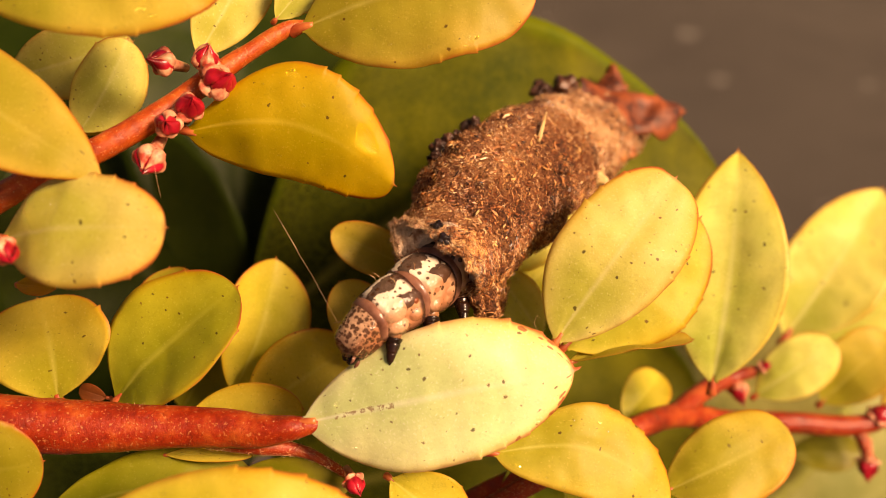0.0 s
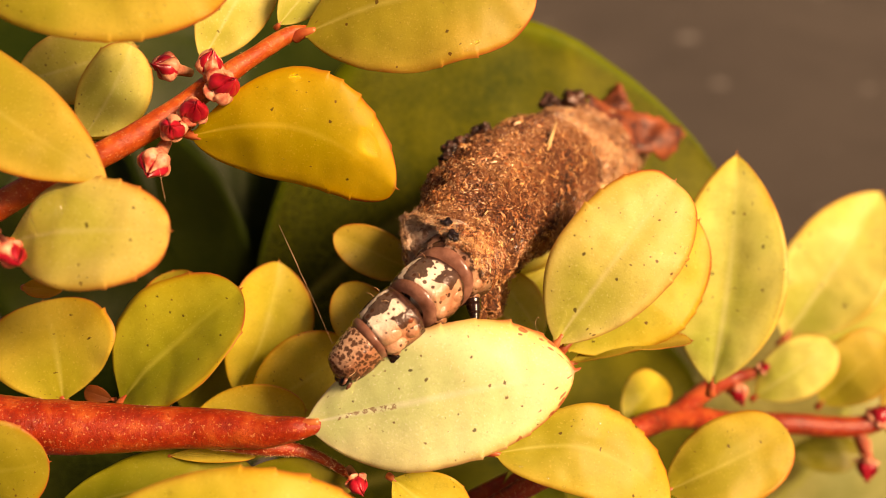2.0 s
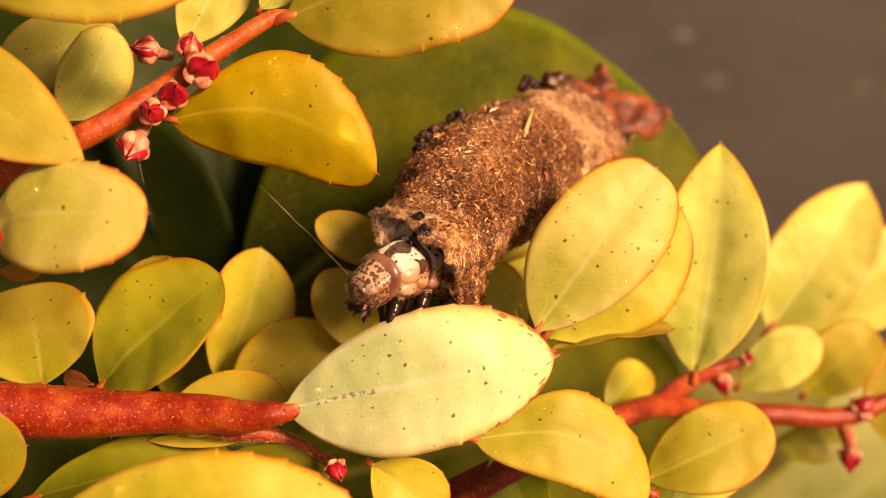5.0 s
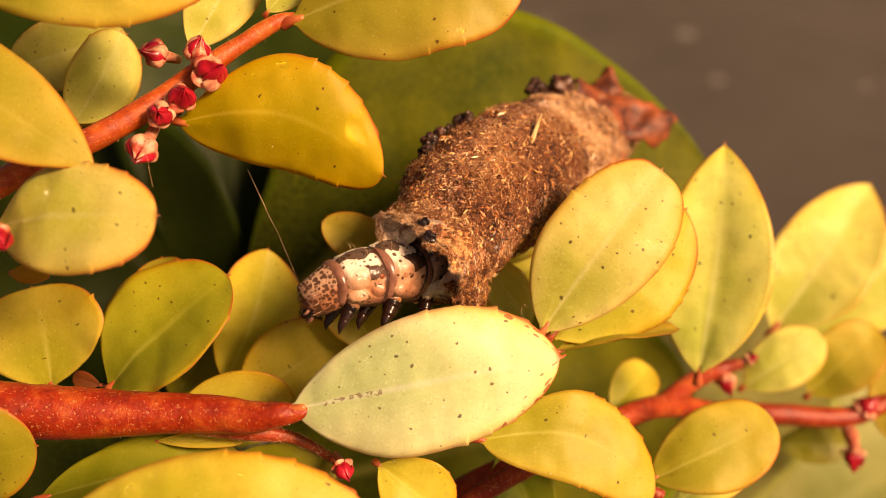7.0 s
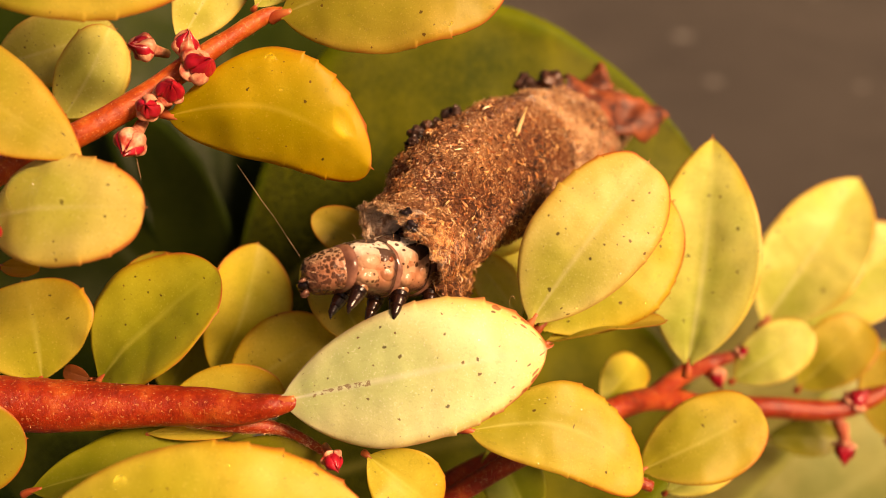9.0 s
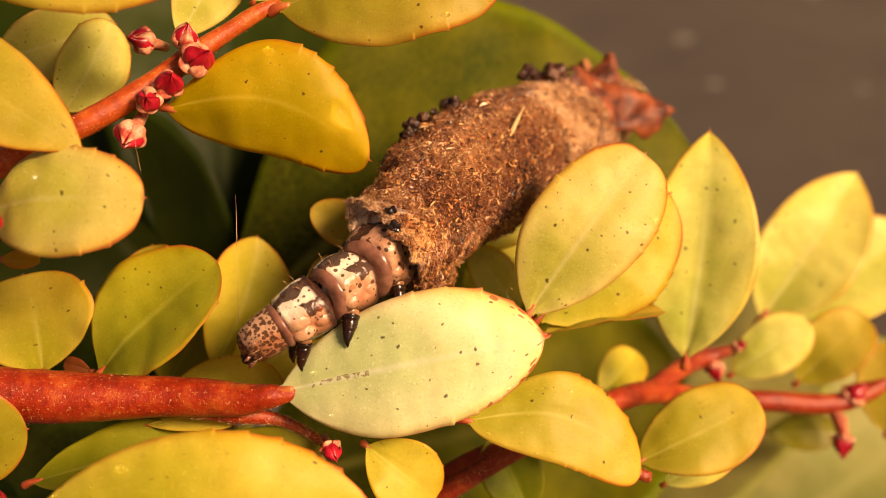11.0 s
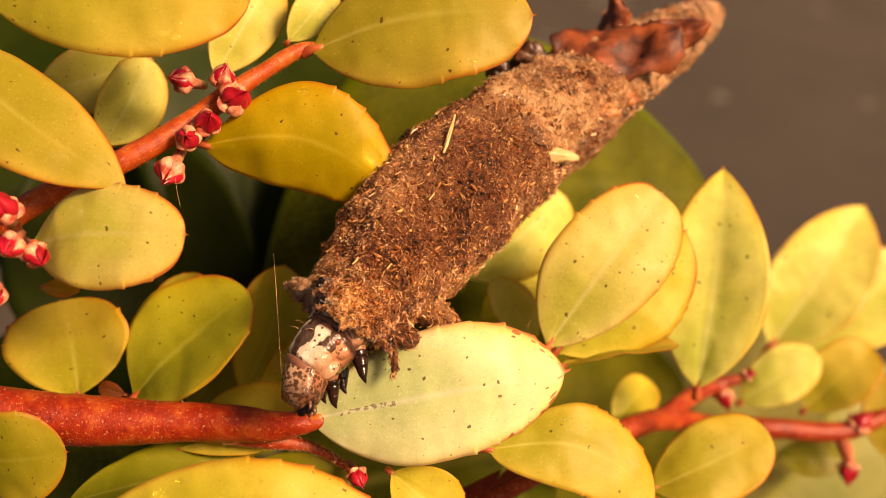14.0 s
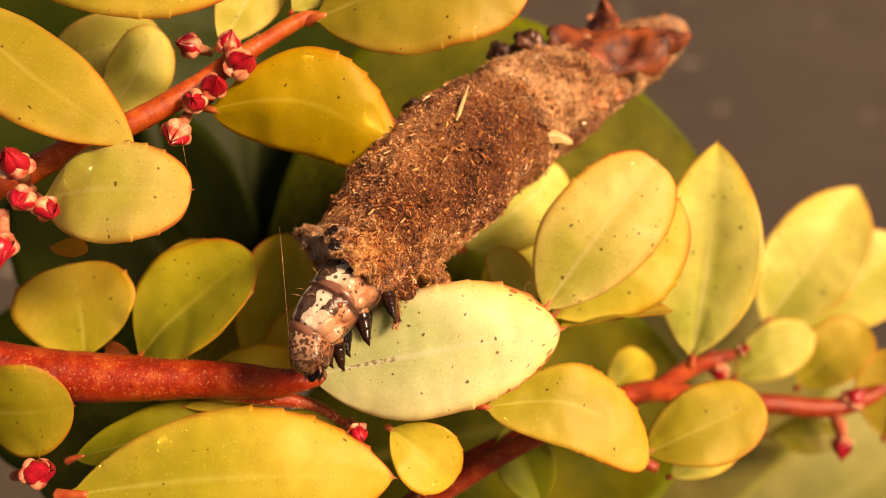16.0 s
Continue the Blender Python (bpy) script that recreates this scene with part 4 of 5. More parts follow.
bm = bmesh.new()
nq, nl, outer = 150, 14, []
for k in range(nq):
    q = 2 * math.pi * k / nq
    col = []
    for j in range(nl + 1):
        c, o, d = collar_at(j / nl, q)
        col.append((bm.verts.new(c), bm.verts.new(c - o * 0.16)))
    outer.append(col)
for k in range(nq):
    a, b = outer[k], outer[(k + 1) % nq]
    for j in range(nl):
        bm.faces.new((a[j][0], a[j + 1][0], b[j + 1][0], b[j][0]))
        bm.faces.new((b[j][1], b[j + 1][1], a[j + 1][1], a[j][1]))
    bm.faces.new((a[nl][0], a[nl][1], b[nl][1], b[nl][0]))
part("mouth_collar", bm, FELT, case, "torn beige felt collar")


def on_collar(mid, spread, u0):
    def place(rng):
        q = mid + rng.gauss(0, spread)
        p, o, d = collar_at(u0 + (1.04 - u0) * rng.random(), q)
        return p + o * rng.uniform(-0.05, 0.10), o, d
    return place


bm = bmesh.new()
rows, c0, d0 = [], Vector(AXIS[0][:3]), case_point(0.0, 0.0)[2]
for j in range(15):
    u = j / 14
    ring = []
    for k in range(90):
        q = 2 * math.pi * k / 90
        o = case_point(0.0, q)[1]
        r = 2.06 - 0.95 * u ** 0.8 + 0.16 * noise.noise(o * 3.0 + Vector((u * 2, 0, 0))) + 0.08 * noise.noise(o * 8.0 + Vector((0, u * 4, 0)))
        ring.append(bm.verts.new(c0 + o * r + d0 * (-0.35 * math.sin(u * 2.2) + 0.3 * u + 0.12 * noise.noise(o * 5.0 + Vector((0, 0, u * 3))))))
    rows.append(ring)
for a, b in zip(rows, rows[1:]):
    for k in range(90):
        bm.faces.new((a[k], b[k], b[(k + 1) % 90], a[(k + 1) % 90]))
part("mouth_lining", bm, FELT, case, "grey white felt lining")

e0 = case_point(0.012, 0.0)[1]
w0 = case_point(0.012, math.pi / 2)[1]
q_ear, q_hood = math.atan2(EAR.dot(w0), EAR.dot(e0)), math.atan2(HOOD.dot(w0), HOOD.dot(e0))
loose("bark_fibre", slivers(3600, 31, on_collar(q_hood, 0.75, 0.0), 0.26, 0.020, 0.4), FIBRE, case, "short brown bark fibres")
loose("pale_fibre", slivers(2800, 32, on_collar(q_hood, 1.0, 0.0), 0.24, 0.014, 0.45), PALE, case, "fine pale fibres")
loose("silk_hair", slivers(3200, 33, on_collar(q_ear, 0.40, 0.0), 0.34, 0.010, 0.8), SILK, case, "fine loose silk hairs")
loose("silk_hair", slivers(800, 34, on_collar(q_ear + 1.2, 1.0, 0.6), 0.40, 0.009, 0.8), SILK, case, "fine loose silk hairs")


def shred(name, rows, count, mat, seed, label):
    """A torn tatter of the case: a bundle of fibres round a bent line of (x, y, z, radius)."""
    line = spline(rows, 12)

    def place(rng):
        i = rng.randrange(len(line) - 1)
        c = line[i] + (line[i + 1] - line[i]) * rng.random()
        d = Vector((line[i + 1] - line[i])[:3]).normalized()
        v = Vector((rng.gauss(0, 1), rng.gauss(0, 1), rng.gauss(0, 1)))
        o = (v - d * v.dot(d)).normalized()
        return Vector(c[:3]) + o * (c[3] * rng.uniform(0.75, 1.1)), (o + d * 0.1).normalized(), d
    vs, fs = slivers(count, seed, place, 0.30, 0.020, 0.35)
    bm = bmesh.new()
    tube(bm, [tuple(p[:3]) + (p[3] * 0.85,) for p in line], 14, 0.25)
    part(name, bm, CASE, case, label)
    loose("bark_fibre", (vs, fs), mat, case, "tangled brown fibres")


# ---- the papery tan sleeve over its hind half
def paper_material():
    m, nt, bs = material("papery tan bark")
    obj = nt.nodes.new("ShaderNodeTexCoord").outputs["Object"]
    big = noise_at(nt, obj, 420.0, 4.0)
    fine = noise_at(nt, obj, 2600.0, 4.0, 0.7)
    v = calc(nt, "ADD", calc(nt, "MULTIPLY", big, 0.7), calc(nt, "MULTIPLY", fine, 0.35))
    nt.links.new(ramp(nt, v, [(0.38, (0.06, 0.022, 0.009)), (0.50, (0.25, 0.112, 0.045)), (0.66, (0.54, 0.33, 0.165))]), bs.inputs["Base Color"])
    bs.inputs["Roughness"].default_value = 0.75
    bump(nt, v, 0.9, 0.0006, bs)
    return m


PAPER = paper_material()
bm = bmesh.new()
rows = []
for i in range(70):
    u = i / 69
    ring = []
    for k in range(64):
        q = 2 * math.pi * k / 64
        s = 0.44 + 0.10 * noise.noise(Vector((math.cos(q) * 2, math.sin(q) * 2, 5.0))) * (1 - u) + 0.56 * u
        p, o, d = case_point(min(0.995, s), q, 0.05)
        p += o * (0.16 * noise.noise(p * 1.1) + 0.10 * noise.noise(p * 3.0))
        ring.append(bm.verts.new(p))
    rows.append(ring)
for a, b in zip(rows, rows[1:]):
    for k in range(64):
        bm.faces.new((a[k], a[(k + 1) % 64], b[(k + 1) % 64], b[k]))
bm.faces.new(rows[-1])
part("bark_sleeve", bm, PAPER, case, "papery tan bark sleeve")


def on_sleeve(rng):
    p, o, d = case_point(0.42 + 0.57 * rng.random(), rng.random() * 2 * math.pi, 0.05)
    return p + o * (0.16 * noise.noise(p * 1.1) + 0.10 * noise.noise(p * 3.0) + rng.uniform(-0.02, 0.05)), o, d


loose("sleeve_fibre", slivers(9000, 91, on_sleeve, 0.22, 0.018, 0.25), SILK, case, "matted tan fibres")
loose("sleeve_fibre", slivers(5000, 92, on_sleeve, 0.20, 0.022, 0.25), FIBRE, case, "matted brown fibres")


# ---- scraps fixed to the case
def chip(name, at, along, face, length, wide, mat, label="", curl=0.15, seed=1):
    """A bit of dry plant: a small bent, ragged plate."""
    rng = random.Random(seed)
    a, n = Vector(along).normalized(), Vector(face)
    n = (n - a * n.dot(a)).normalized()
    s = n.cross(a)
    bm = bmesh.new()
    nu, nv = 22, 10
    top = []
    for i in range(nu + 1):
        u = i / nu
        w = wide / 2 * (0.35 + 0.65 * math.sin(math.pi * (0.1 + 0.85 * u))) * (1 + 0.16 * (rng.random() - 0.5) + 0.5 * noise.noise(Vector((u * 3.5, seed * 2.3, 0.0))))
        row = []
        for j in range(nv + 1):
            v = 2 * j / nv - 1
            p = Vector(at) + a * (length * (u - 0.5)) + s * (v * w) + n * (length * curl * (4 * (u - 0.5) ** 2) - wide * 0.25 * v * v + 0.20 * wide * noise.noise(Vector((u * 4, v * 2, seed * 3.7))) + 0.06 * wide * noise.noise(Vector((u * 11, v * 5, seed * 1.7))))
            row.append(p)
        top.append(row)
    th = min(0.12, wide * 0.3)
    A = [[bm.verts.new(p) for p in r] for r in top]
    B = [[bm.verts.new(p - n * th) for p in r] for r in top]
    for i in range(nu):
        for j in range(nv):
            bm.faces.new((A[i][j], A[i + 1][j], A[i + 1][j + 1], A[i][j + 1]))
            bm.faces.new((B[i][j + 1], B[i + 1][j + 1], B[i + 1][j], B[i][j]))
        bm.faces.new((B[i][0], B[i + 1][0], A[i + 1][0], A[i][0]))
        bm.faces.new((A[i][nv], A[i + 1][nv], B[i + 1][nv], B[i][nv]))
    for j in range(nv):
        bm.faces.new((A[0][j], A[0][j + 1], B[0][j + 1], B[0][j]))
        bm.faces.new((B[nu][j], B[nu][j + 1], A[nu][j + 1], A[nu][j]))
    return part(name, bm, mat, case, label)


def crumb(name, at, size, mat, label, seed):
    """A knobbly dark lump."""
    bm = bmesh.new()
    bmesh.ops.create_icosphere(bm, subdivisions=4, radius=1.0)
    for v in bm.verts:
        k = v.co * 1.0
        v.co = Vector(at) + k * size * (1 + 0.55 * noise.noise(k * 1.3 + Vector((seed, 0, 0))) + 0.25 * noise.noise(k * 3.7 + Vector((0, seed, 0))))
    return part(name, bm, mat, case, label)


chip("straw", (3.62, 7.00, 1.33), (0.44, 1.57, 0.72), (0.37, -0.20, 0.91), 2.10, 0.22, STRAW, "pale straw splinter", 0.02, 2)
chip("seed_flake", (7.31, 9.42, -2.65), (3.09, 2.82, -3.54), (0.84, -0.53, -0.09), 2.30, 0.75, STRAW, "pale oval seed flake", -0.02, 3)
crumb("pellet", (4.18, 14.35, 0.55), 0.55, PELLET, "black knobbly crumb", 4)
crumb("pellet", (5.63, 15.09, 0.35), 0.80, LUMP, "brown knobbly crumb", 5)
crumb("pellet", (0.09, 9.82, 0.14), 0.50, LUMP, "dark knobbly crumb", 11)
crumb("pellet", (0.29, 9.54, 0.48), 0.30, PELLET, "dark knobbly crumb", 12)
crumb("pellet", (-1.59, 6.15, 0.48), 0.42, PELLET, "dark knobbly crumb", 13)
crumb("pellet", (-1.73, 5.44, 0.40), 0.26, PELLET, "dark knobbly crumb", 14)
crumb("pellet", (-1.16, 7.02, 0.62), 0.30, LUMP, "dark knobbly crumb", 15)
crumb("pellet", (-0.66, 8.16, 0.43), 0.22, PELLET, "dark knobbly crumb", 16)
crumb("pellet", (-1.66, -0.37, -0.47), 0.24, WET, "dark wet crumb", 31)
crumb("pellet", (-1.33, -1.28, -0.66), 0.30, WET, "dark wet crumb", 32)
chip("leaf_scrap", (9.88, 16.89, -1.03), (5.96, 1.66, -1.51), (0.61, -0.19, 0.77), 6.80, 4.00, SCRAP, "dead red brown leaf scrap", 0.07, 5)
chip("leaf_scrap", (11.98, 19.39, -2.56), (7.17, 4.33, -2.47), (0.79, -0.35, 0.51), 4.60, 2.00, SCRAP, "dead red brown leaf scrap", 0.14, 9)
chip("leaf_scrap", (8.41, 22.92, -2.79), (-0.20, 0.10, 1.00), (-0.74, 0.40, 0.54), 2.20, 0.90, RUST, "rust orange leaf scrap", 0.10, 6)
chip("leaf_scrap", (11.23, 28.52, -5.66), (0.19, 0.94, -0.27), (-0.88, 0.28, 0.38), 4.20, 2.60, RUST, "rust orange leaf scrap", 0.10, 7)
chip("leaf_scrap", (9.06, 19.75, -1.13), (1.40, 4.27, 1.40), (0.00, 0.21, 0.98), 3.20, 2.20, SCRAP, "dead red brown leaf scrap", 0.20, 27)
chip("leaf_scrap", (9.38, 14.38, -3.49), (0.50, 0.85, -0.18), (0.83, -0.53, -0.17), 3.00, 2.00, RUST, "rust orange leaf scrap", 0.10, 28)
chip("leaf_scrap", (9.68, 24.92, -5.26), (0.30, 0.92, -0.26), (-0.95, 0.28, -0.11), 3.40, 1.60, STRAW, "pale torn scrap", 0.10, 17)
chip("bark_chip", (-1.83, 6.61, 0.05), (0.39, 0.92, 0.07), (-0.75, 0.27, 0.60), 1.30, 0.80, PELLET, "dark bark chip", 0.10, 20)
chip("bark_chip", (-0.75, 8.77, -0.15), (0.50, 0.87, -0.01), (-0.72, 0.42, 0.55), 0.90, 0.55, PELLET, "dark bark chip", 0.10, 21)
chip("bark_chip", (0.41, 10.91, -0.39), (0.50, 0.87, -0.01), (-0.74, 0.44, 0.51), 1.10, 0.60, PELLET, "dark bark chip", 0.10, 22)
chip("bark_chip", (-2.34, 5.21, -0.38), (0.39, 0.92, 0.07), (-0.78, 0.29, 0.55), 0.80, 0.60, PELLET, "dark bark chip", 0.10, 23)
chip("bark_chip", (1.61, 12.22, -0.24), (0.53, 0.85, -0.06), (-0.66, 0.46, 0.59), 0.70, 0.45, PELLET, "dark bark chip", 0.10, 24)
chip("bark_chip", (0.14, 0.26, -0.08), (0.32, 0.95, -0.04), (0.46, -0.12, 0.88), 0.50, 0.09, STRAW, "pale wood chip", 0.10, 40)
chip("bark_chip", (1.40, 0.49, -0.88), (0.32, 0.95, -0.04), (0.80, -0.25, 0.54), 0.50, 0.09, STRAW, "pale wood chip", 0.10, 41)
chip("bark_chip", (0.13, 2.43, 0.63), (0.39, 0.92, 0.07), (0.12, -0.13, 0.98), 0.50, 0.09, RUST, "pale wood chip", 0.10, 42)
chip("bark_chip", (-0.69, 4.38, 0.85), (0.39, 0.92, 0.07), (-0.32, 0.06, 0.95), 0.50, 0.09, RUST, "pale wood chip", 0.10, 43)
chip("bark_chip", (3.00, 3.85, 0.08), (0.39, 0.92, 0.07), (0.67, -0.34, 0.66), 0.50, 0.09, STRAW, "pale wood chip", 0.10, 44)
chip("bark_chip", (-1.62, 1.42, 0.08), (0.32, 0.95, -0.04), (-0.29, 0.14, 0.95), 0.50, 0.09, RUST, "pale wood chip", 0.10, 45)
chip("bark_chip", (5.87, 7.19, -2.40), (0.50, 0.87, -0.01), (0.86, -0.50, -0.06), 0.50, 0.09, RUST, "pale wood chip", 0.10, 46)
shred("mouth_flap", [(0.60, 1.40, -3.40, 0.90), (1.00, 2.00, -4.80, 0.85), (1.25, 2.60, -6.20, 0.55), (1.35, 3.00, -7.30, 0.25)], 900, FIBRE, 71, "torn felted tatter at the mouth")
shred("mouth_flap", [(0.20, 0.20, -3.60, 0.70), (0.60, -0.20, -4.40, 0.60), (0.90, 0.30, -5.30, 0.40), (1.20, 0.90, -5.90, 0.20)], 600, PALE, 72, "torn felted tatter at the mouth")
shred("mouth_flap", [(-0.10, -0.20, -3.90, 0.35), (0.20, -0.90, -4.40, 0.25), (0.40, -1.70, -4.75, 0.16), (0.35, -2.20, -4.95, 0.05)], 200, PALE, 73, "torn felted tatter at the mouth")
shred("mouth_flap", [(-0.30, -1.00, -3.00, 0.30), (0.10, -1.30, -3.60, 0.24), (0.40, -1.30, -4.20, 0.10)], 160, PALE, 74, "torn felted tatter at the mouth")


# ---------------------------------------------------------------- the bagworm: its body
def skin_material(name, back, head=False):
    """Cream cuticle with dark brown bands along the back, tan flanks, and specks."""
    m, nt, bs = material(name)
    obj = nt.nodes.new("ShaderNodeTexCoord").outputs["Object"]
    sep = nt.nodes.new("ShaderNodeSeparateXYZ")
    nt.links.new(obj, sep.inputs[0])
    x, y, z = sep.outputs
    shift = nt.nodes.new("ShaderNodeVectorMath")
    shift.operation = "ADD"
    nt.links.new(obj, shift.inputs[0])
    nt.links.new(nt.nodes.new("ShaderNodeObjectInfo").outputs["Random"], shift.inputs[1])
    obj = shift.outputs[0]
    warp = noise_at(nt, obj, 1700.0, 4.0, 0.65)
    warp2 = noise_at(nt, obj, 700.0, 2.0)
    wrinkle = noise_at(nt, obj, 2600.0, 3.0)
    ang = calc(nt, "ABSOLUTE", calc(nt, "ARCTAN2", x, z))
    w = calc(nt, "ADD", ang, calc(nt, "MULTIPLY_ADD", warp, 0.80, calc(nt, "MULTIPLY_ADD", warp2, 0.5, -0.65)))
    flank = calc(nt, "MINIMUM", calc(nt, "MAXIMUM", calc(nt, "MULTIPLY_ADD", ang, 2.2, -2.2), 0.0), 1.0)
    col = mix(nt, flank, back, (0.52, 0.29, 0.17))
    stain = calc(nt, "MINIMUM", calc(nt, "MAXIMUM", calc(nt, "MULTIPLY_ADD", warp2, 6.0, -2.8), 0.0), 0.75)
    col = mix(nt, calc(nt, "MULTIPLY", stain, flank), col, (0.34, 0.12, 0.055))
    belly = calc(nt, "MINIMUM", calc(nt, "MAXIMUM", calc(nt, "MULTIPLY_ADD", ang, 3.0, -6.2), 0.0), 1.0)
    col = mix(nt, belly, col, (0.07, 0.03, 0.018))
    if head:
        col = mix(nt, calc(nt, "MULTIPLY_ADD", warp2, 0.8, 0.08), col, (0.30, 0.12, 0.06))
        dark = calc(nt, "GREATER_THAN", warp, 0.68)
    else:
        b1 = calc(nt, "MULTIPLY", calc(nt, "GREATER_THAN", w, 0.08), calc(nt, "LESS_THAN", w, 0.62))
        b2 = calc(nt, "MULTIPLY", calc(nt, "GREATER_THAN", w, 0.96), calc(nt, "LESS_THAN", w, 1.50))
        hind = calc(nt, "LESS_THAN", calc(nt, "MULTIPLY_ADD", warp2, 0.0016, y), 0.00085)
        dark = calc(nt, "MAXIMUM", b1, calc(nt, "MULTIPLY", b2, hind))
        # a dark crease at the hind edge of each ring
        rear = calc(nt, "MINIMUM", calc(nt, "MAXIMUM", calc(nt, "MULTIPLY_ADD", y, -6000.0, calc(nt, "MULTIPLY_ADD", warp2, 1.8, -4.3)), 0.0), 1.0)
        col = mix(nt, rear, col, (0.06, 0.025, 0.018))
    tone = mix(nt, wrinkle, (0.020, 0.008, 0.005), (0.085, 0.034, 0.020))
    col = mix(nt, calc(nt, "MULTIPLY", dark, 0.94), col, tone)
    cell = nt.nodes.new("ShaderNodeTexVoronoi")
    cell.inputs["Scale"].default_value = 5600.0 if head else 3300.0
    nt.links.new(obj, cell.inputs["Vector"])
    pick = nt.nodes.new("ShaderNodeSeparateColor")
    nt.links.new(cell.outputs["Color"], pick.inputs[0])
    speck = calc(nt, "LESS_THAN", cell.outputs["Distance"], calc(nt, "MULTIPLY_ADD", pick.outputs[1], 0.42 if head else 0.46, 0.30 if head else -0.04))
    col = mix(nt, calc(nt, "MULTIPLY", speck, 0.9), col, (0.06, 0.022, 0.01))
    if head:     # darker about the mouth
        face = calc(nt, "MINIMUM", calc(nt, "MAXIMUM", calc(nt, "MULTIPLY_ADD", y, 1600.0, calc(nt, "MULTIPLY_ADD", warp2, 1.2, -0.75)), 0.0), 1.0)
        col = mix(nt, calc(nt, "MULTIPLY", face, 0.65), col, (0.05, 0.02, 0.012))
    nt.links.new(col, bs.inputs["Base Color"])
    bs.inputs["Roughness"].default_value = 0.24
    bs.inputs["Specular IOR Level"].default_value = 0.6
    pore = noise_at(nt, obj, 7000.0, 2.0)
    h = calc(nt, "ADD", calc(nt, "MULTIPLY", wrinkle, 0.6), calc(nt, "ADD", warp2, calc(nt, "MULTIPLY", pore, 0.25)))
    bump(nt, calc(nt, "SUBTRACT", h, calc(nt, "MULTIPLY", speck, 0.25)), 0.5, 0.0003, bs)
    return m


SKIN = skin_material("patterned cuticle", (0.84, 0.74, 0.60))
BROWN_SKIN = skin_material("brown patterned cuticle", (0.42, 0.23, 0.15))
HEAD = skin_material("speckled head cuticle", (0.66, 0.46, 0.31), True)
BAND = flesh_material("pinkish brown body fold", (0.13, 0.050, 0.032), (0.31, 0.145, 0.098), 0.22, 1100.0)
FRECKLE = flesh_material("dark brown freckle", (0.03, 0.010, 0.006), (0.12, 0.04, 0.02), 0.3)
CLAW = flesh_material("glossy dark claw", (0.004, 0.002, 0.0015), (0.026, 0.009, 0.005), 0.2)
TAN = flesh_material("brown leg base", (0.07, 0.025, 0.014), (0.36, 0.17, 0.08), 0.3, 1500.0)
SPIRACLE = flesh_material("rust spiracle", (0.22, 0.05, 0.015), (0.32, 0.09, 0.03), 0.3)


def barrel(bm, length, r0, r1, bulge, flat=0.92, lump=0.05, nu=34, nq=64, seed=0.0):
    """A body ring along y, domed at both ends, its flanks with lobes."""
    rings = []
    for i in range(nu + 1):
        u = i / nu
        r = (r0 + (r1 - r0) * u) * (1 + bulge * math.sin(math.pi * u)) * min(1.0, (max(1e-4, math.sin(math.pi * min(1, max(0, u * 0.98 + 0.01)))) * 2.2) ** 0.5)
        ring = []
        for k in range(nq):
            q = 2 * math.pi * k / nq
            lobes = 1 + 0.07 * math.cos(5 * q) * math.sin(math.pi * u) * (1 if math.cos(q) < 0.55 else 0.2)
            p = Vector((math.sin(q) * r * lobes, length * (u - 0.5), math.cos(q) * r * flat * lobes))
            p *= 1 + lump * noise.noise(p * 0.9 + Vector((seed, 0, 0)))
            if lump > 0.04:     # soft lobes along the flanks, with creases between them
                a = math.acos(max(-1, min(1, math.cos(q))))
                swell = 0.0
                for a0, u0, w0 in ((1.75, 0.28, 1.0), (2.05, 0.70, 0.9), (1.42, 0.74, 0.7), (1.25, 0.30, 0.5)):
                    swell = max(swell, w0 * math.exp(-((a - a0) / 0.26) ** 2 - ((u - u0) / 0.17) ** 2))
                p *= 1 + 0.05 * swell
            ring.append(bm.verts.new(p))
        rings.append(ring)
    for a, b in zip(rings, rings[1:]):
        for k in range(nq):
            bm.faces.new((a[k], b[k], b[(k + 1) % nq], a[(k + 1) % nq]))
    bm.faces.new(rings[0]), bm.faces.new(rings[-1][::-1])


def ball(bm, at, sx, sy, sz, seg=14):
    bmesh.ops.create_uvsphere(bm, u_segments=seg, v_segments=seg // 2 + 2, radius=1.0, matrix=Matrix.Translation(at) @ Matrix.Diagonal((sx, sy, sz, 1)))


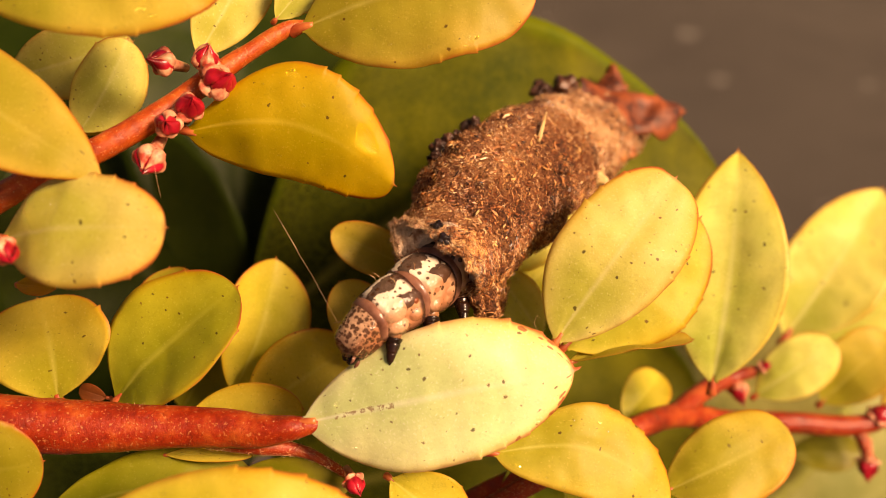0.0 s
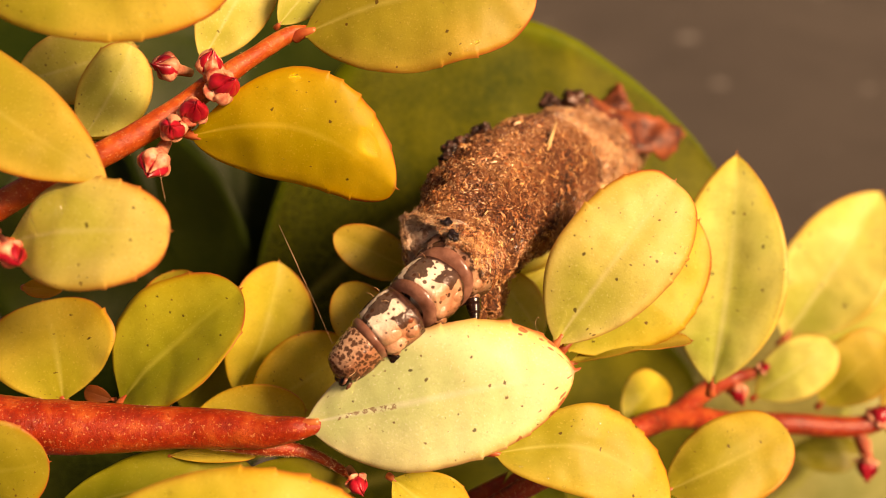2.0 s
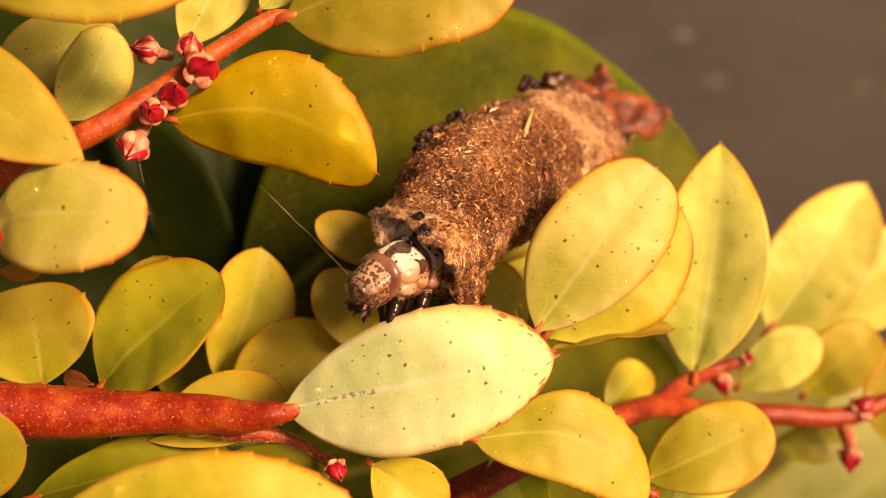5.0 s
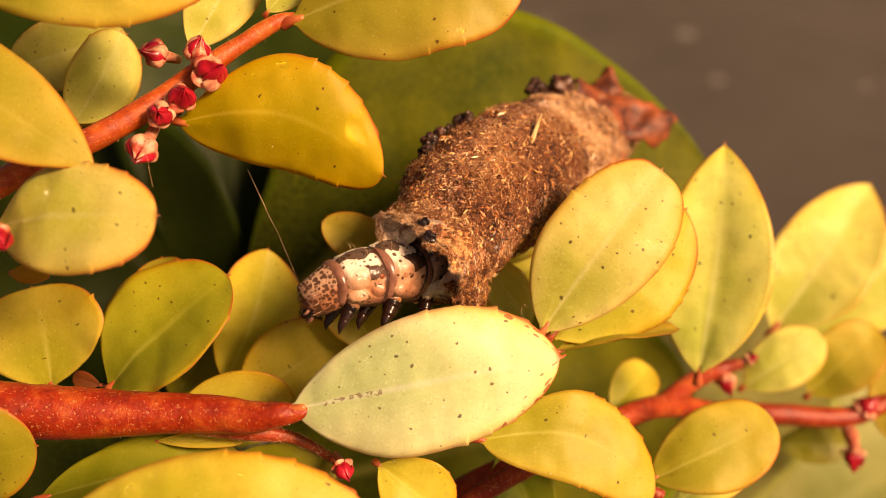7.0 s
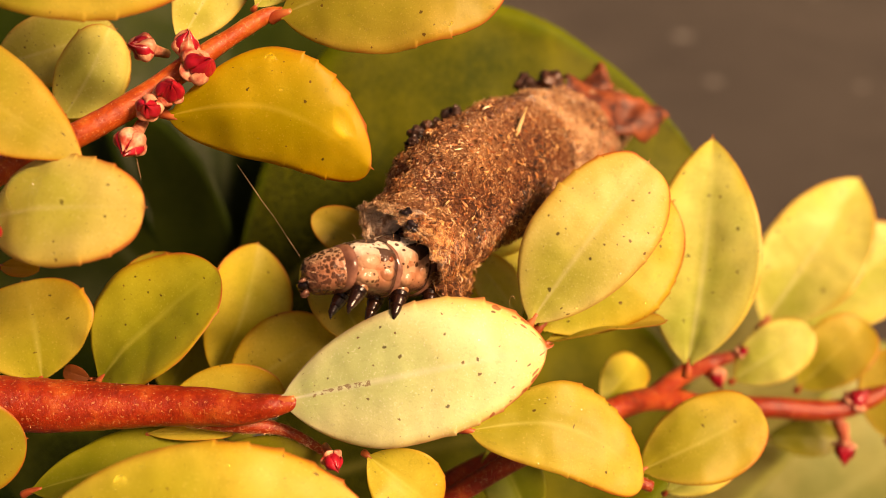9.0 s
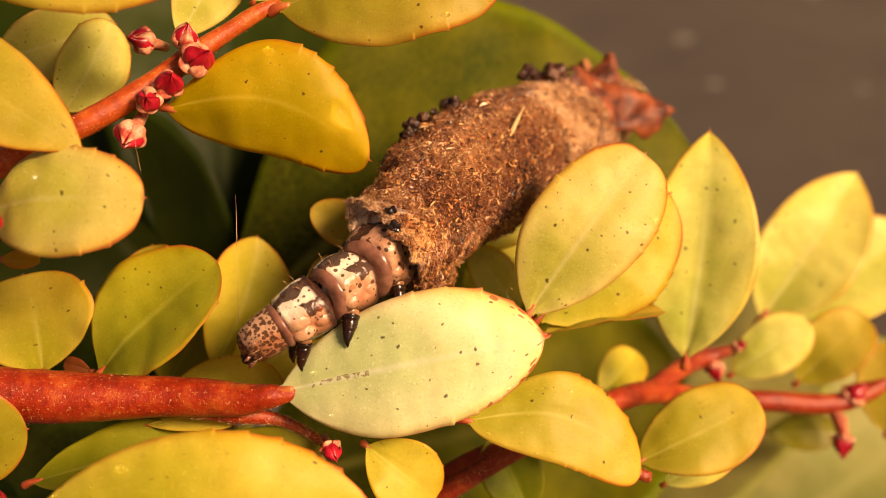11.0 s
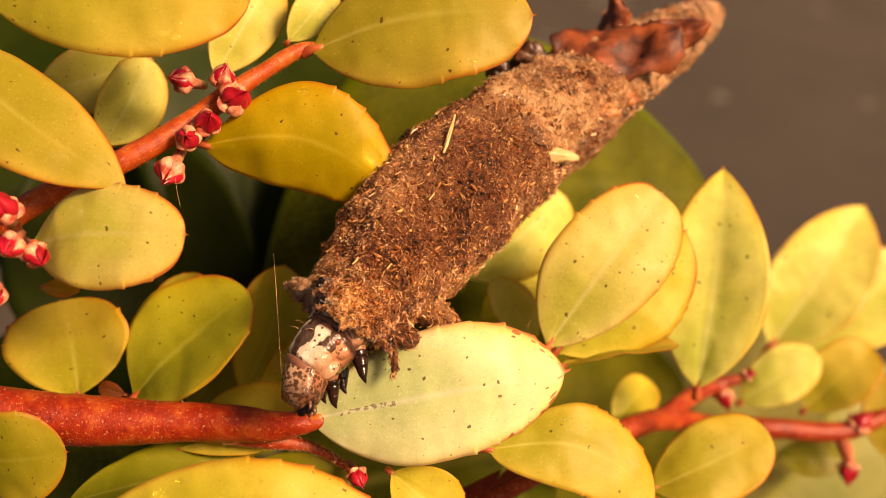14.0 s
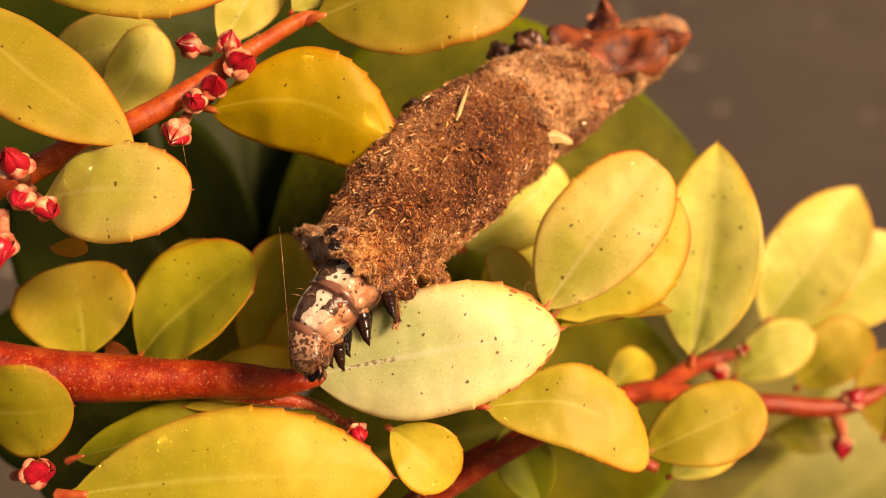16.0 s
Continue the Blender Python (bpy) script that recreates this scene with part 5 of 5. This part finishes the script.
def ring_of(name, length, r0, r1, bulge, mat, seed, leg=0.0, fold=True, spot=True, fold_at=0.0):
    bm = bmesh.new()
    barrel(bm, length, r0, r1, bulge, seed=seed)
    ob = part(name, bm, mat, bagworm)
    if fold:     # soft brown fold at the front edge
        bm = bmesh.new()
        rings = []
        for u, r in ((0.35, 0.88), (0.365, 0.925), (0.385, 0.935), (0.42, 0.925), (0.46, 0.895), (0.49, 0.84), (0.52, 0.75), (0.54, 0.62)):
            u += fold_at
            ring = []
            for k in range(48):
                q = 2 * math.pi * k / 48
                wave = 1 + 0.035 * noise.noise(Vector((math.sin(q) * 2, math.cos(q) * 2, seed + u * 3))) + 0.012 * math.sin(u * 90)
                rr = r * r1 * (1 + bulge * 0.75) * wave
                ring.append(bm.verts.new((math.sin(q) * rr, length * (u + 0.02 * noise.noise(Vector((q, seed, 0)))), math.cos(q) * rr * 0.93)))
            rings.append(ring)
        for a, b in zip(rings, rings[1:]):
            for k in range(48):
                bm.faces.new((a[k], b[k], b[(k + 1) % 48], a[(k + 1) % 48]))
        part("body_fold", bm, BAND, ob)
    rm = (r0 + r1) / 2 * (1 + bulge)
    for side in (-1, 1):     # swollen lobes along the flank
        for a, y, sx, sy, sz in ((1.50, 0.17, 0.46, 0.62, 0.44), (1.92, -0.20, 0.50, 0.58, 0.46), (2.10, 0.18, 0.48, 0.60, 0.44), (1.45, -0.24, 0.42, 0.52, 0.40)):
            bm = bmesh.new()
            c = Vector((side * math.sin(a) * rm * 0.73, y * length, math.cos(a) * rm * 0.72))
            ball(bm, c, sx, sy, sz, 20)
            for v in bm.verts:
                v.co += (v.co - c) * 0.10 * noise.noise(v.co * 1.6 + Vector((seed, 0, 0)))
            part("flank_lobe", bm, mat, ob)
    if spot:
        for side in (-1, 1):
            a = 1.45
            at = Vector((side * math.sin(a) * rm * 0.985, -0.22 * length, math.cos(a) * rm * 0.95))
            bm = bmesh.new()
            ball(bm, at, 0.10, 0.21, 0.19)
            part("spiracle_rim", bm, FRECKLE, ob)
            bm = bmesh.new()
            ball(bm, at + Vector((side * 0.035, 0, 0)), 0.09, 0.15, 0.13)
            part("spiracle", bm, SPIRACLE, ob)
    if leg:
        for side in (-1, 1):
            r = (r0 + r1) / 2
            root = Vector((side * r * 0.48, length * 0.24, -r * 0.74))
            way = Vector((side * 0.14, 0.72, -1)).normalized()
            bm = bmesh.new()
            ball(bm, root, 0.46 * leg, 0.46 * leg, 0.44 * leg, 18)
            part("leg", bm, TAN, ob)
            k1, k2 = root + way * 0.50 * leg, root + way * 1.02 * leg + Vector((0, 0.05, 0))
            k3 = root + way * 1.50 * leg + Vector((-side * 0.05, 0.10, 0)) * leg
            k4 = root + way * 1.95 * leg + Vector((-side * 0.16, -0.06, 0)) * leg
            for name, a, b, ra, rb in (("leg_joint", root + way * 0.2 * leg, k1, 0.50, 0.44), ("leg_joint", k1 - way * 0.06, k2, 0.43, 0.32), ("leg_joint", k2 - way * 0.06, k3, 0.30, 0.19)):
                bm = bmesh.new()
                rows = [(*a, ra * 0.72 * leg), (*a.lerp(b, 0.22), ra * leg), (*a.lerp(b, 0.7), (ra * 0.4 + rb * 0.6) * leg), (*b, rb * 0.95 * leg), (*(b + way * 0.05), rb * 0.5 * leg)]
                tube(bm, spline(rows, 4), 14, 0.10)
                part(name, bm, CLAW, ob, "glossy dark brown leg joint")
            bm = bmesh.new()
            tube(bm, spline([(*(k3 - way * 0.05), 0.18 * leg), (*k3.lerp(k4, 0.5), 0.10 * leg), (*k4, 0.006)], 6), 10)
            part("claw", bm, CLAW, ob, "dark pointed claw")
    rng = random.Random(int(seed * 10))
    for k in range(4):     # sparse bristles on the back
        a, y = rng.uniform(-1.5, 1.5), rng.uniform(-0.3, 0.3) * length
        c = Vector((math.sin(a) * rm, y, math.cos(a) * rm * 0.92))
        o = Vector((math.sin(a), rng.uniform(-0.2, 0.5), math.cos(a)))
        bm = bmesh.new()
        tube(bm, [(*(c * 0.97), 0.012), (*(c + o * 0.2), 0.009), (*(c + o * 0.42 + Vector((0, 0.1, 0))), 0.003)], 5)
        part("bristle", bm, HAIR, ob)
    return ob


def head_of():
    bm = bmesh.new()
    barrel(bm, 2.3, 1.00, 0.76, 0.14, 0.95, 0.03, seed=9.0)
    ob = part("head", bm, HEAD, bagworm, "speckled tan head capsule")
    bm = bmesh.new()
    for side in (-1, 1):
        ball(bm, (side * 0.28, 1.04, -0.36), 0.26, 0.34, 0.24, 14)
    part("mandible", bm, CLAW, ob, "dark jaws")
    bm = bmesh.new()
    ball(bm, (0, 0.96, -0.06), 0.52, 0.26, 0.20, 16)
    part("upper_lip", bm, HEAD, ob)
    for side in (-1, 1):
        bm = bmesh.new()
        tube(bm, [(side * 0.22, 0.95, -0.62, 0.13), (side * 0.24, 1.15, -0.72, 0.10), (side * 0.22, 1.32, -0.74, 0.03)], 8)
        part("palp", bm, BAND, ob)
    bm = bmesh.new()
    ball(bm, (0, 0.86, 0.28), 0.40, 0.22, 0.26, 16)
    part("forehead_plate", bm, BAND, ob)
    for side in (-1, 1):
        bm = bmesh.new()
        for k in range(5):
            ball(bm, (side * (0.62 + 0.1 * math.sin(k * 1.3)), 0.72 + 0.14 * math.cos(k * 1.3), -0.12 + 0.13 * k - 0.25), 0.085, 0.085, 0.085, 8)
        part("eye_cluster", bm, CLAW, ob)
        bm = bmesh.new()
        tube(bm, [(side * 0.55, 0.9, -0.2, 0.09), (side * 0.62, 1.1, -0.25, 0.07), (side * 0.64, 1.25, -0.24, 0.02)], 8)
        part("antenna", bm, BAND, ob)
        for k in range(4):
            bm = bmesh.new()
            z = -0.5 + 0.35 * k
            tube(bm, [(side * 0.8, 0.5 - 0.2 * k, z, 0.008), (side * 0.98, 0.8 - 0.2 * k, z + 0.08, 0.006), (side * 1.12, 1.02 - 0.2 * k, z + 0.2, 0.003)], 5)
            part("bristle", bm, HAIR, ob)
    return ob


head = head_of()
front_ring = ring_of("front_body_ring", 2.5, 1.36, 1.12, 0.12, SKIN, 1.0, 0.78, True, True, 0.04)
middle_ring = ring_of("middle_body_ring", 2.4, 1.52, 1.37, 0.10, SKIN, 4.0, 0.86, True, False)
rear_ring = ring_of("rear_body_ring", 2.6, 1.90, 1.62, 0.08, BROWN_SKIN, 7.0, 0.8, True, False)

# ---------------------------------------------------------------- the silk line
bm = bmesh.new()
tube(bm, [(0, 0, 0, 0.006), (0.05, 2.5, 0.03, 0.005), (0, 3.6, 0, 0.010), (0.02, 3.9, 0, 0.02), (0, 6.0, 0, 0.006)], 5)
silk_line = part("silk_line", bm, SILK, bagworm, "single pale silk thread")


# ---------------------------------------------------------------- what moves
def motions():
    walk(bagworm, [
        (0.0, pose(0.00140, -0.00153, 0.30271, -0.66, 0.15, -0.01)),
        (0.5, pose(0.00141, -0.00104, 0.30243, -0.18, 1.09, -0.81)),
        (1.0, pose(0.00157, -0.00067, 0.30238, -1.07, 2.89, -1.34)),
        (1.5, pose(0.00170, -0.00057, 0.30235, -1.21, 2.69, -0.99)),
        (2.0, pose(0.00179, -0.00072, 0.30243, -1.54, 4.27, -0.91)),
        (2.5, pose(0.00162, -0.00058, 0.30254, -2.54, 1.94, -1.12)),
        (3.0, pose(0.00143, -0.00106, 0.30273, -2.71, 0.88, -1.09)),
        (3.5, pose(0.00147, -0.00112, 0.30266, -2.78, 0.46, -0.73)),
        (4.0, pose(0.00149, -0.00149, 0.30265, -1.99, 1.09, -0.37)),
        (6.5, pose(0.00126, -0.00228, 0.30266, 0.99, 3.58, -0.97)),
        (7.0, pose(0.00137, -0.00270, 0.30285, 0.88, 4.60, -0.84)),
        (7.5, pose(0.00145, -0.00268, 0.30276, 1.18, 5.87, -0.79)),
        (8.0, pose(0.00134, -0.00231, 0.30262, 1.20, 5.95, -1.36)),
        (8.5, pose(0.00126, -0.00208, 0.30273, 0.23, 4.06, -1.50)),
        (9.0, pose(0.00114, -0.00214, 0.30263, 0.89, 4.38, -2.00)),
        (11.5, pose(0.00051, -0.00192, 0.30199, 5.70, 10.33, -5.14)),
        (12.0, pose(0.00068, -0.00241, 0.30223, 5.35, 12.33, -4.80)),
        (12.5, pose(-0.00088, -0.00342, 0.30337, 1.89, -0.45, -7.80)),
        (13.0, pose(-0.00361, -0.00420, 0.30310, 6.44, -17.31, -21.06)),
        (13.5, pose(-0.00429, -0.00680, 0.30332, 10.33, -25.84, -20.69)),
        (14.0, pose(-0.00404, -0.00570, 0.30291, 11.41, -22.48, -18.36)),
        (14.5, pose(-0.00388, -0.00552, 0.30292, 10.34, -20.46, -15.78)),
        (15.0, pose(-0.00368, -0.00548, 0.30320, 8.41, -16.59, -14.26)),
        (15.5, pose(-0.00352, -0.00562, 0.30327, 7.80, -16.47, -12.87)),
        (16.0, pose(-0.00340, -0.00544, 0.30312, 8.42, -14.57, -12.61)),
    ])
    walk(head, [
        (0.0, pose(-0.00492, -0.00400, -0.00370, -38.80, 14.23, 116.18)),
        (0.5, pose(-0.00513, -0.00475, -0.00402, -42.78, 20.36, 126.99)),
        (1.0, pose(-0.00507, -0.00523, -0.00417, -43.38, 15.67, 117.69)),
        (1.5, pose(-0.00529, -0.00522, -0.00404, -39.79, 14.65, 116.05)),
        (2.0, pose(-0.00530, -0.00527, -0.00467, -40.87, 14.17, 114.19)),
        (2.5, pose(-0.00437, -0.00517, -0.00372, -52.91, 7.90, 145.58)),
        (3.0, pose(-0.00324, -0.00356, -0.00323, -13.35, 7.17, 162.36)),
        (3.5, pose(-0.00317, -0.00330, -0.00247, -10.49, 6.09, 140.42)),
        (4.0, pose(-0.00300, -0.00300, -0.00251, -15.83, 6.38, 145.69)),
        (6.5, pose(-0.00535, -0.00270, -0.00266, -28.22, 21.90, 105.11)),
        (7.0, pose(-0.00578, -0.00237, -0.00314, -29.94, 22.08, 104.71)),
        (7.5, pose(-0.00602, -0.00271, -0.00368, -33.88, 22.87, 105.12)),
        (8.0, pose(-0.00598, -0.00281, -0.00299, -18.56, 37.95, 93.58)),
        (8.5, pose(-0.00444, -0.00248, -0.00185, 12.35, 45.39, 147.22)),
        (9.0, pose(-0.00483, -0.00320, -0.00214, -18.07, 46.67, 92.39)),
        (11.5, pose(-0.00620, -0.00586, -0.00479, -34.41, 21.75, 113.57)),
        (12.0, pose(-0.00591, -0.00559, -0.00514, -36.69, 21.95, 112.47)),
        (12.5, pose(-0.00492, -0.00493, -0.00538, -49.25, 22.88, 127.05)),
        (13.0, pose(-0.00213, -0.00519, -0.00355, -37.36, 13.86, 146.80)),
        (13.5, pose(-0.00306, -0.00284, -0.00334, -32.01, 11.01, 151.90)),
        (14.0, pose(-0.00257, -0.00391, -0.00296, -21.83, 20.90, 168.14)),
        (14.5, pose(-0.00249, -0.00408, -0.00307, -17.22, 26.05, 178.48)),
        (15.0, pose(-0.00250, -0.00418, -0.00346, -18.96, 29.97, 176.46)),
        (15.5, pose(-0.00270, -0.00432, -0.00363, -29.49, 28.31, 166.92)),
        (16.0, pose(-0.00253, -0.00481, -0.00356, -33.40, 29.24, 163.21)),
    ])
    walk(front_ring, [
        (0.0, pose(-0.00374, -0.00296, -0.00308, -7.62, 21.62, 131.32)),
        (0.5, pose(-0.00409, -0.00382, -0.00321, -24.32, 15.48, 117.52)),
        (1.0, pose(-0.00381, -0.00428, -0.00317, -25.93, 15.05, 116.65)),
        (1.5, pose(-0.00409, -0.00437, -0.00318, -25.04, 15.05, 116.72)),
        (2.0, pose(-0.00387, -0.00426, -0.00350, -29.77, 15.25, 115.86)),
        (2.5, pose(-0.00369, -0.00403, -0.00297, -12.40, 7.48, 144.03)),
        (3.0, pose(-0.00263, -0.00213, -0.00316, 4.95, 6.78, 152.52)),
        (3.5, pose(-0.00232, -0.00199, -0.00255, 12.21, 4.70, 151.88)),
        (4.0, pose(-0.00225, -0.00165, -0.00256, 14.00, 5.19, 154.52)),
        (6.5, pose(-0.00403, -0.00187, -0.00244, 6.87, 24.23, 129.18)),
        (7.0, pose(-0.00444, -0.00157, -0.00286, 4.23, 24.63, 125.26)),
        (7.5, pose(-0.00470, -0.00189, -0.00328, -1.18, 25.40, 122.24)),
        (8.0, pose(-0.00421, -0.00232, -0.00276, 0.73, 37.87, 106.11)),
        (8.5, pose(-0.00333, -0.00159, -0.00235, 37.45, 43.68, 149.65)),
        (9.0, pose(-0.00338, -0.00246, -0.00226, 23.15, 36.90, 141.19)),
        (11.5, pose(-0.00486, -0.00474, -0.00382, -30.52, 26.36, 116.90)),
        (12.0, pose(-0.00457, -0.00443, -0.00405, -34.06, 27.30, 116.04)),
        (12.5, pose(-0.00407, -0.00371, -0.00430, -30.46, 23.37, 127.57)),
        (13.0, pose(-0.00144, -0.00388, -0.00288, -12.80, 12.91, 145.14)),
        (13.5, pose(-0.00233, -0.00147, -0.00288, -0.95, 8.54, 145.59)),
        (14.0, pose(-0.00207, -0.00243, -0.00255, -8.46, 13.24, 145.30)),
        (14.5, pose(-0.00216, -0.00256, -0.00262, -16.18, 15.72, 144.31)),
        (15.0, pose(-0.00217, -0.00268, -0.00296, -18.91, 18.07, 142.33)),
        (15.5, pose(-0.00229, -0.00288, -0.00300, -18.49, 18.26, 141.09)),
        (16.0, pose(-0.00212, -0.00340, -0.00289, -19.65, 20.26, 141.03)),
    ])
    walk(middle_ring, [
        (0.0, pose(-0.00254, -0.00153, -0.00298, 0.99, 27.09, 146.41)),
        (0.5, pose(-0.00280, -0.00247, -0.00277, -3.16, 27.88, 146.27)),
        (1.0, pose(-0.00241, -0.00291, -0.00265, -4.97, 27.29, 141.34)),
        (1.5, pose(-0.00268, -0.00300, -0.00264, -8.24, 26.34, 139.21)),
        (2.0, pose(-0.00241, -0.00281, -0.00276, -12.10, 27.19, 138.16)),
        (2.5, pose(-0.00274, -0.00246, -0.00280, 1.47, 9.62, 152.21)),
        (3.0, pose(-0.00185, -0.00044, -0.00340, 9.66, 7.09, 159.91)),
        (3.5, pose(-0.00154, -0.00032, -0.00295, 12.20, 3.66, 159.52)),
        (4.0, pose(-0.00150, 0.00001, -0.00303, 15.11, 4.46, 159.52)),
        (6.5, pose(-0.00271, -0.00062, -0.00272, 11.91, 23.65, 145.63)),
        (7.0, pose(-0.00305, -0.00040, -0.00314, 14.53, 24.57, 143.18)),
        (7.5, pose(-0.00325, -0.00071, -0.00342, 10.17, 25.88, 140.24)),
        (8.0, pose(-0.00262, -0.00138, -0.00295, 11.86, 30.18, 141.20)),
        (8.5, pose(-0.00210, -0.00043, -0.00306, 23.20, 36.06, 158.49)),
        (9.0, pose(-0.00212, -0.00124, -0.00280, 18.12, 31.39, 151.12)),
        (11.5, pose(-0.00337, -0.00308, -0.00313, -11.42, 44.91, 135.57)),
        (12.0, pose(-0.00319, -0.00271, -0.00321, -17.96, 46.32, 134.04)),
        (12.5, pose(-0.00296, -0.00206, -0.00373, -8.36, 36.75, 145.12)),
        (13.0, pose(-0.00081, -0.00224, -0.00288, 7.31, 23.78, 167.25)),
        (13.5, pose(-0.00196, -0.00008, -0.00319, 16.27, 18.73, 175.99)),
        (14.0, pose(-0.00167, -0.00095, -0.00272, 12.34, 22.51, 174.89)),
        (14.5, pose(-0.00166, -0.00104, -0.00273, 11.65, 24.75, 171.99)),
        (15.0, pose(-0.00165, -0.00116, -0.00298, 8.43, 28.30, 169.27)),
        (15.5, pose(-0.00177, -0.00137, -0.00298, 5.65, 28.56, 167.86)),
        (16.0, pose(-0.00161, -0.00189, -0.00287, 6.26, 30.71, 168.52)),
    ])
    walk(rear_ring, [
        (0.0, pose(-0.00154, 0.00026, -0.00317, 10.55, 30.33, 160.03)),
        (0.5, pose(-0.00174, -0.00062, -0.00287, 8.99, 30.50, 156.41)),
        (1.0, pose(-0.00128, -0.00108, -0.00273, 9.59, 32.19, 157.64)),
        (1.5, pose(-0.00149, -0.00110, -0.00258, 4.76, 31.48, 155.31)),
        (2.0, pose(-0.00126, -0.00090, -0.00263, 5.23, 33.31, 156.78)),
        (2.5, pose(-0.00180, -0.00059, -0.00287, 2.35, 10.28, 154.91)),
        (3.0, pose(-0.00119, 0.00140, -0.00375, 10.59, 7.18, 162.99)),
        (3.5, pose(-0.00092, 0.00148, -0.00340, 14.44, 3.00, 164.13)),
        (4.0, pose(-0.00089, 0.00179, -0.00354, 15.02, 3.74, 164.24)),
        (6.5, pose(-0.00158, 0.00101, -0.00319, 16.54, 22.45, 155.47)),
        (7.0, pose(-0.00183, 0.00115, -0.00370, 20.05, 23.51, 153.83)),
        (7.5, pose(-0.00194, 0.00088, -0.00388, 17.23, 24.97, 152.22)),
        (8.0, pose(-0.00141, 0.00019, -0.00346, 19.76, 22.47, 157.25)),
        (8.5, pose(-0.00111, 0.00118, -0.00372, 23.01, 30.17, 163.87)),
        (9.0, pose(-0.00114, 0.00036, -0.00340, 21.27, 22.58, 163.12)),
        (11.5, pose(-0.00209, -0.00094, -0.00295, 0.12, 54.41, 154.47)),
        (12.0, pose(-0.00198, -0.00055, -0.00294, -0.17, 56.73, 154.50)),
        (12.5, pose(-0.00192, 0.00013, -0.00361, 0.92, 43.52, 159.15)),
        (13.0, pose(-0.00047, -0.00019, -0.00320, 11.79, 28.63, -178.21)),
        (13.5, pose(-0.00186, 0.00163, -0.00373, 20.52, 21.32, -171.98)),
        (14.0, pose(-0.00152, 0.00077, -0.00324, 21.72, 24.77, -171.88)),
        (14.5, pose(-0.00142, 0.00072, -0.00320, 19.97, 26.97, -175.62)),
        (15.0, pose(-0.00132, 0.00062, -0.00339, 18.36, 30.99, -177.85)),
        (15.5, pose(-0.00139, 0.00043, -0.00334, 17.29, 31.09, 179.45)),
        (16.0, pose(-0.00124, -0.00010, -0.00325, 18.45, 33.10, -179.49)),
    ])
    walk(silk_line, [
        (0.0, pose(-0.00583, -0.00410, -0.00315, 41.78, -31.95, 12.71)),
        (0.5, pose(-0.00599, -0.00497, -0.00354, 45.75, -33.22, 6.34)),
        (1.0, pose(-0.00598, -0.00536, -0.00367, 45.63, -35.09, 7.21)),
        (1.5, pose(-0.00625, -0.00537, -0.00355, 45.68, -34.91, 6.46)),
        (2.0, pose(-0.00623, -0.00535, -0.00414, 47.66, -36.53, 3.84)),
        (2.5, pose(-0.00514, -0.00538, -0.00332, 33.31, -17.02, 32.68)),
        (3.0, pose(-0.00400, -0.00399, -0.00252, 26.54, -4.03, 52.10)),
        (3.5, pose(-0.00412, -0.00363, -0.00172, 22.93, 7.18, 58.37)),
        (4.0, pose(-0.00390, -0.00334, -0.00183, 22.23, 7.59, 58.54)),
        (6.5, pose(-0.00643, -0.00277, -0.00209, 26.79, -2.75, 35.82)),
        (7.0, pose(-0.00686, -0.00244, -0.00259, 28.52, -6.06, 30.42)),
        (7.5, pose(-0.00709, -0.00278, -0.00318, 31.49, -9.65, 24.69)),
        (8.0, pose(-0.00709, -0.00279, -0.00233, 30.24, 25.36, 46.32)),
        (8.5, pose(-0.00547, -0.00277, -0.00097, 26.64, 57.08, 69.47)),
        (9.0, pose(-0.00597, -0.00320, -0.00145, 25.02, 39.00, 55.84)),
        (11.5, pose(-0.00727, -0.00595, -0.00433, 59.97, -49.53, -36.91)),
        (12.0, pose(-0.00699, -0.00567, -0.00471, 59.92, -52.85, -35.16)),
        (12.5, pose(-0.00568, -0.00513, -0.00486, 53.39, -41.72, -25.26)),
        (13.0, pose(-0.00267, -0.00556, -0.00277, 37.44, -27.82, -1.09)),
        (13.5, pose(-0.00348, -0.00310, -0.00235, 31.84, -19.63, -0.26)),
        (14.0, pose(-0.00306, -0.00418, -0.00203, 30.20, -23.40, -0.70)),
        (14.5, pose(-0.00301, -0.00438, -0.00223, 30.84, -25.99, -1.87)),
        (15.0, pose(-0.00309, -0.00448, -0.00265, 31.73, -30.14, -2.68)),
        (15.5, pose(-0.00329, -0.00461, -0.00282, 31.66, -30.49, -3.85)),
        (16.0, pose(-0.00315, -0.00510, -0.00278, 30.79, -32.47, -3.32)),
    ])


motions()
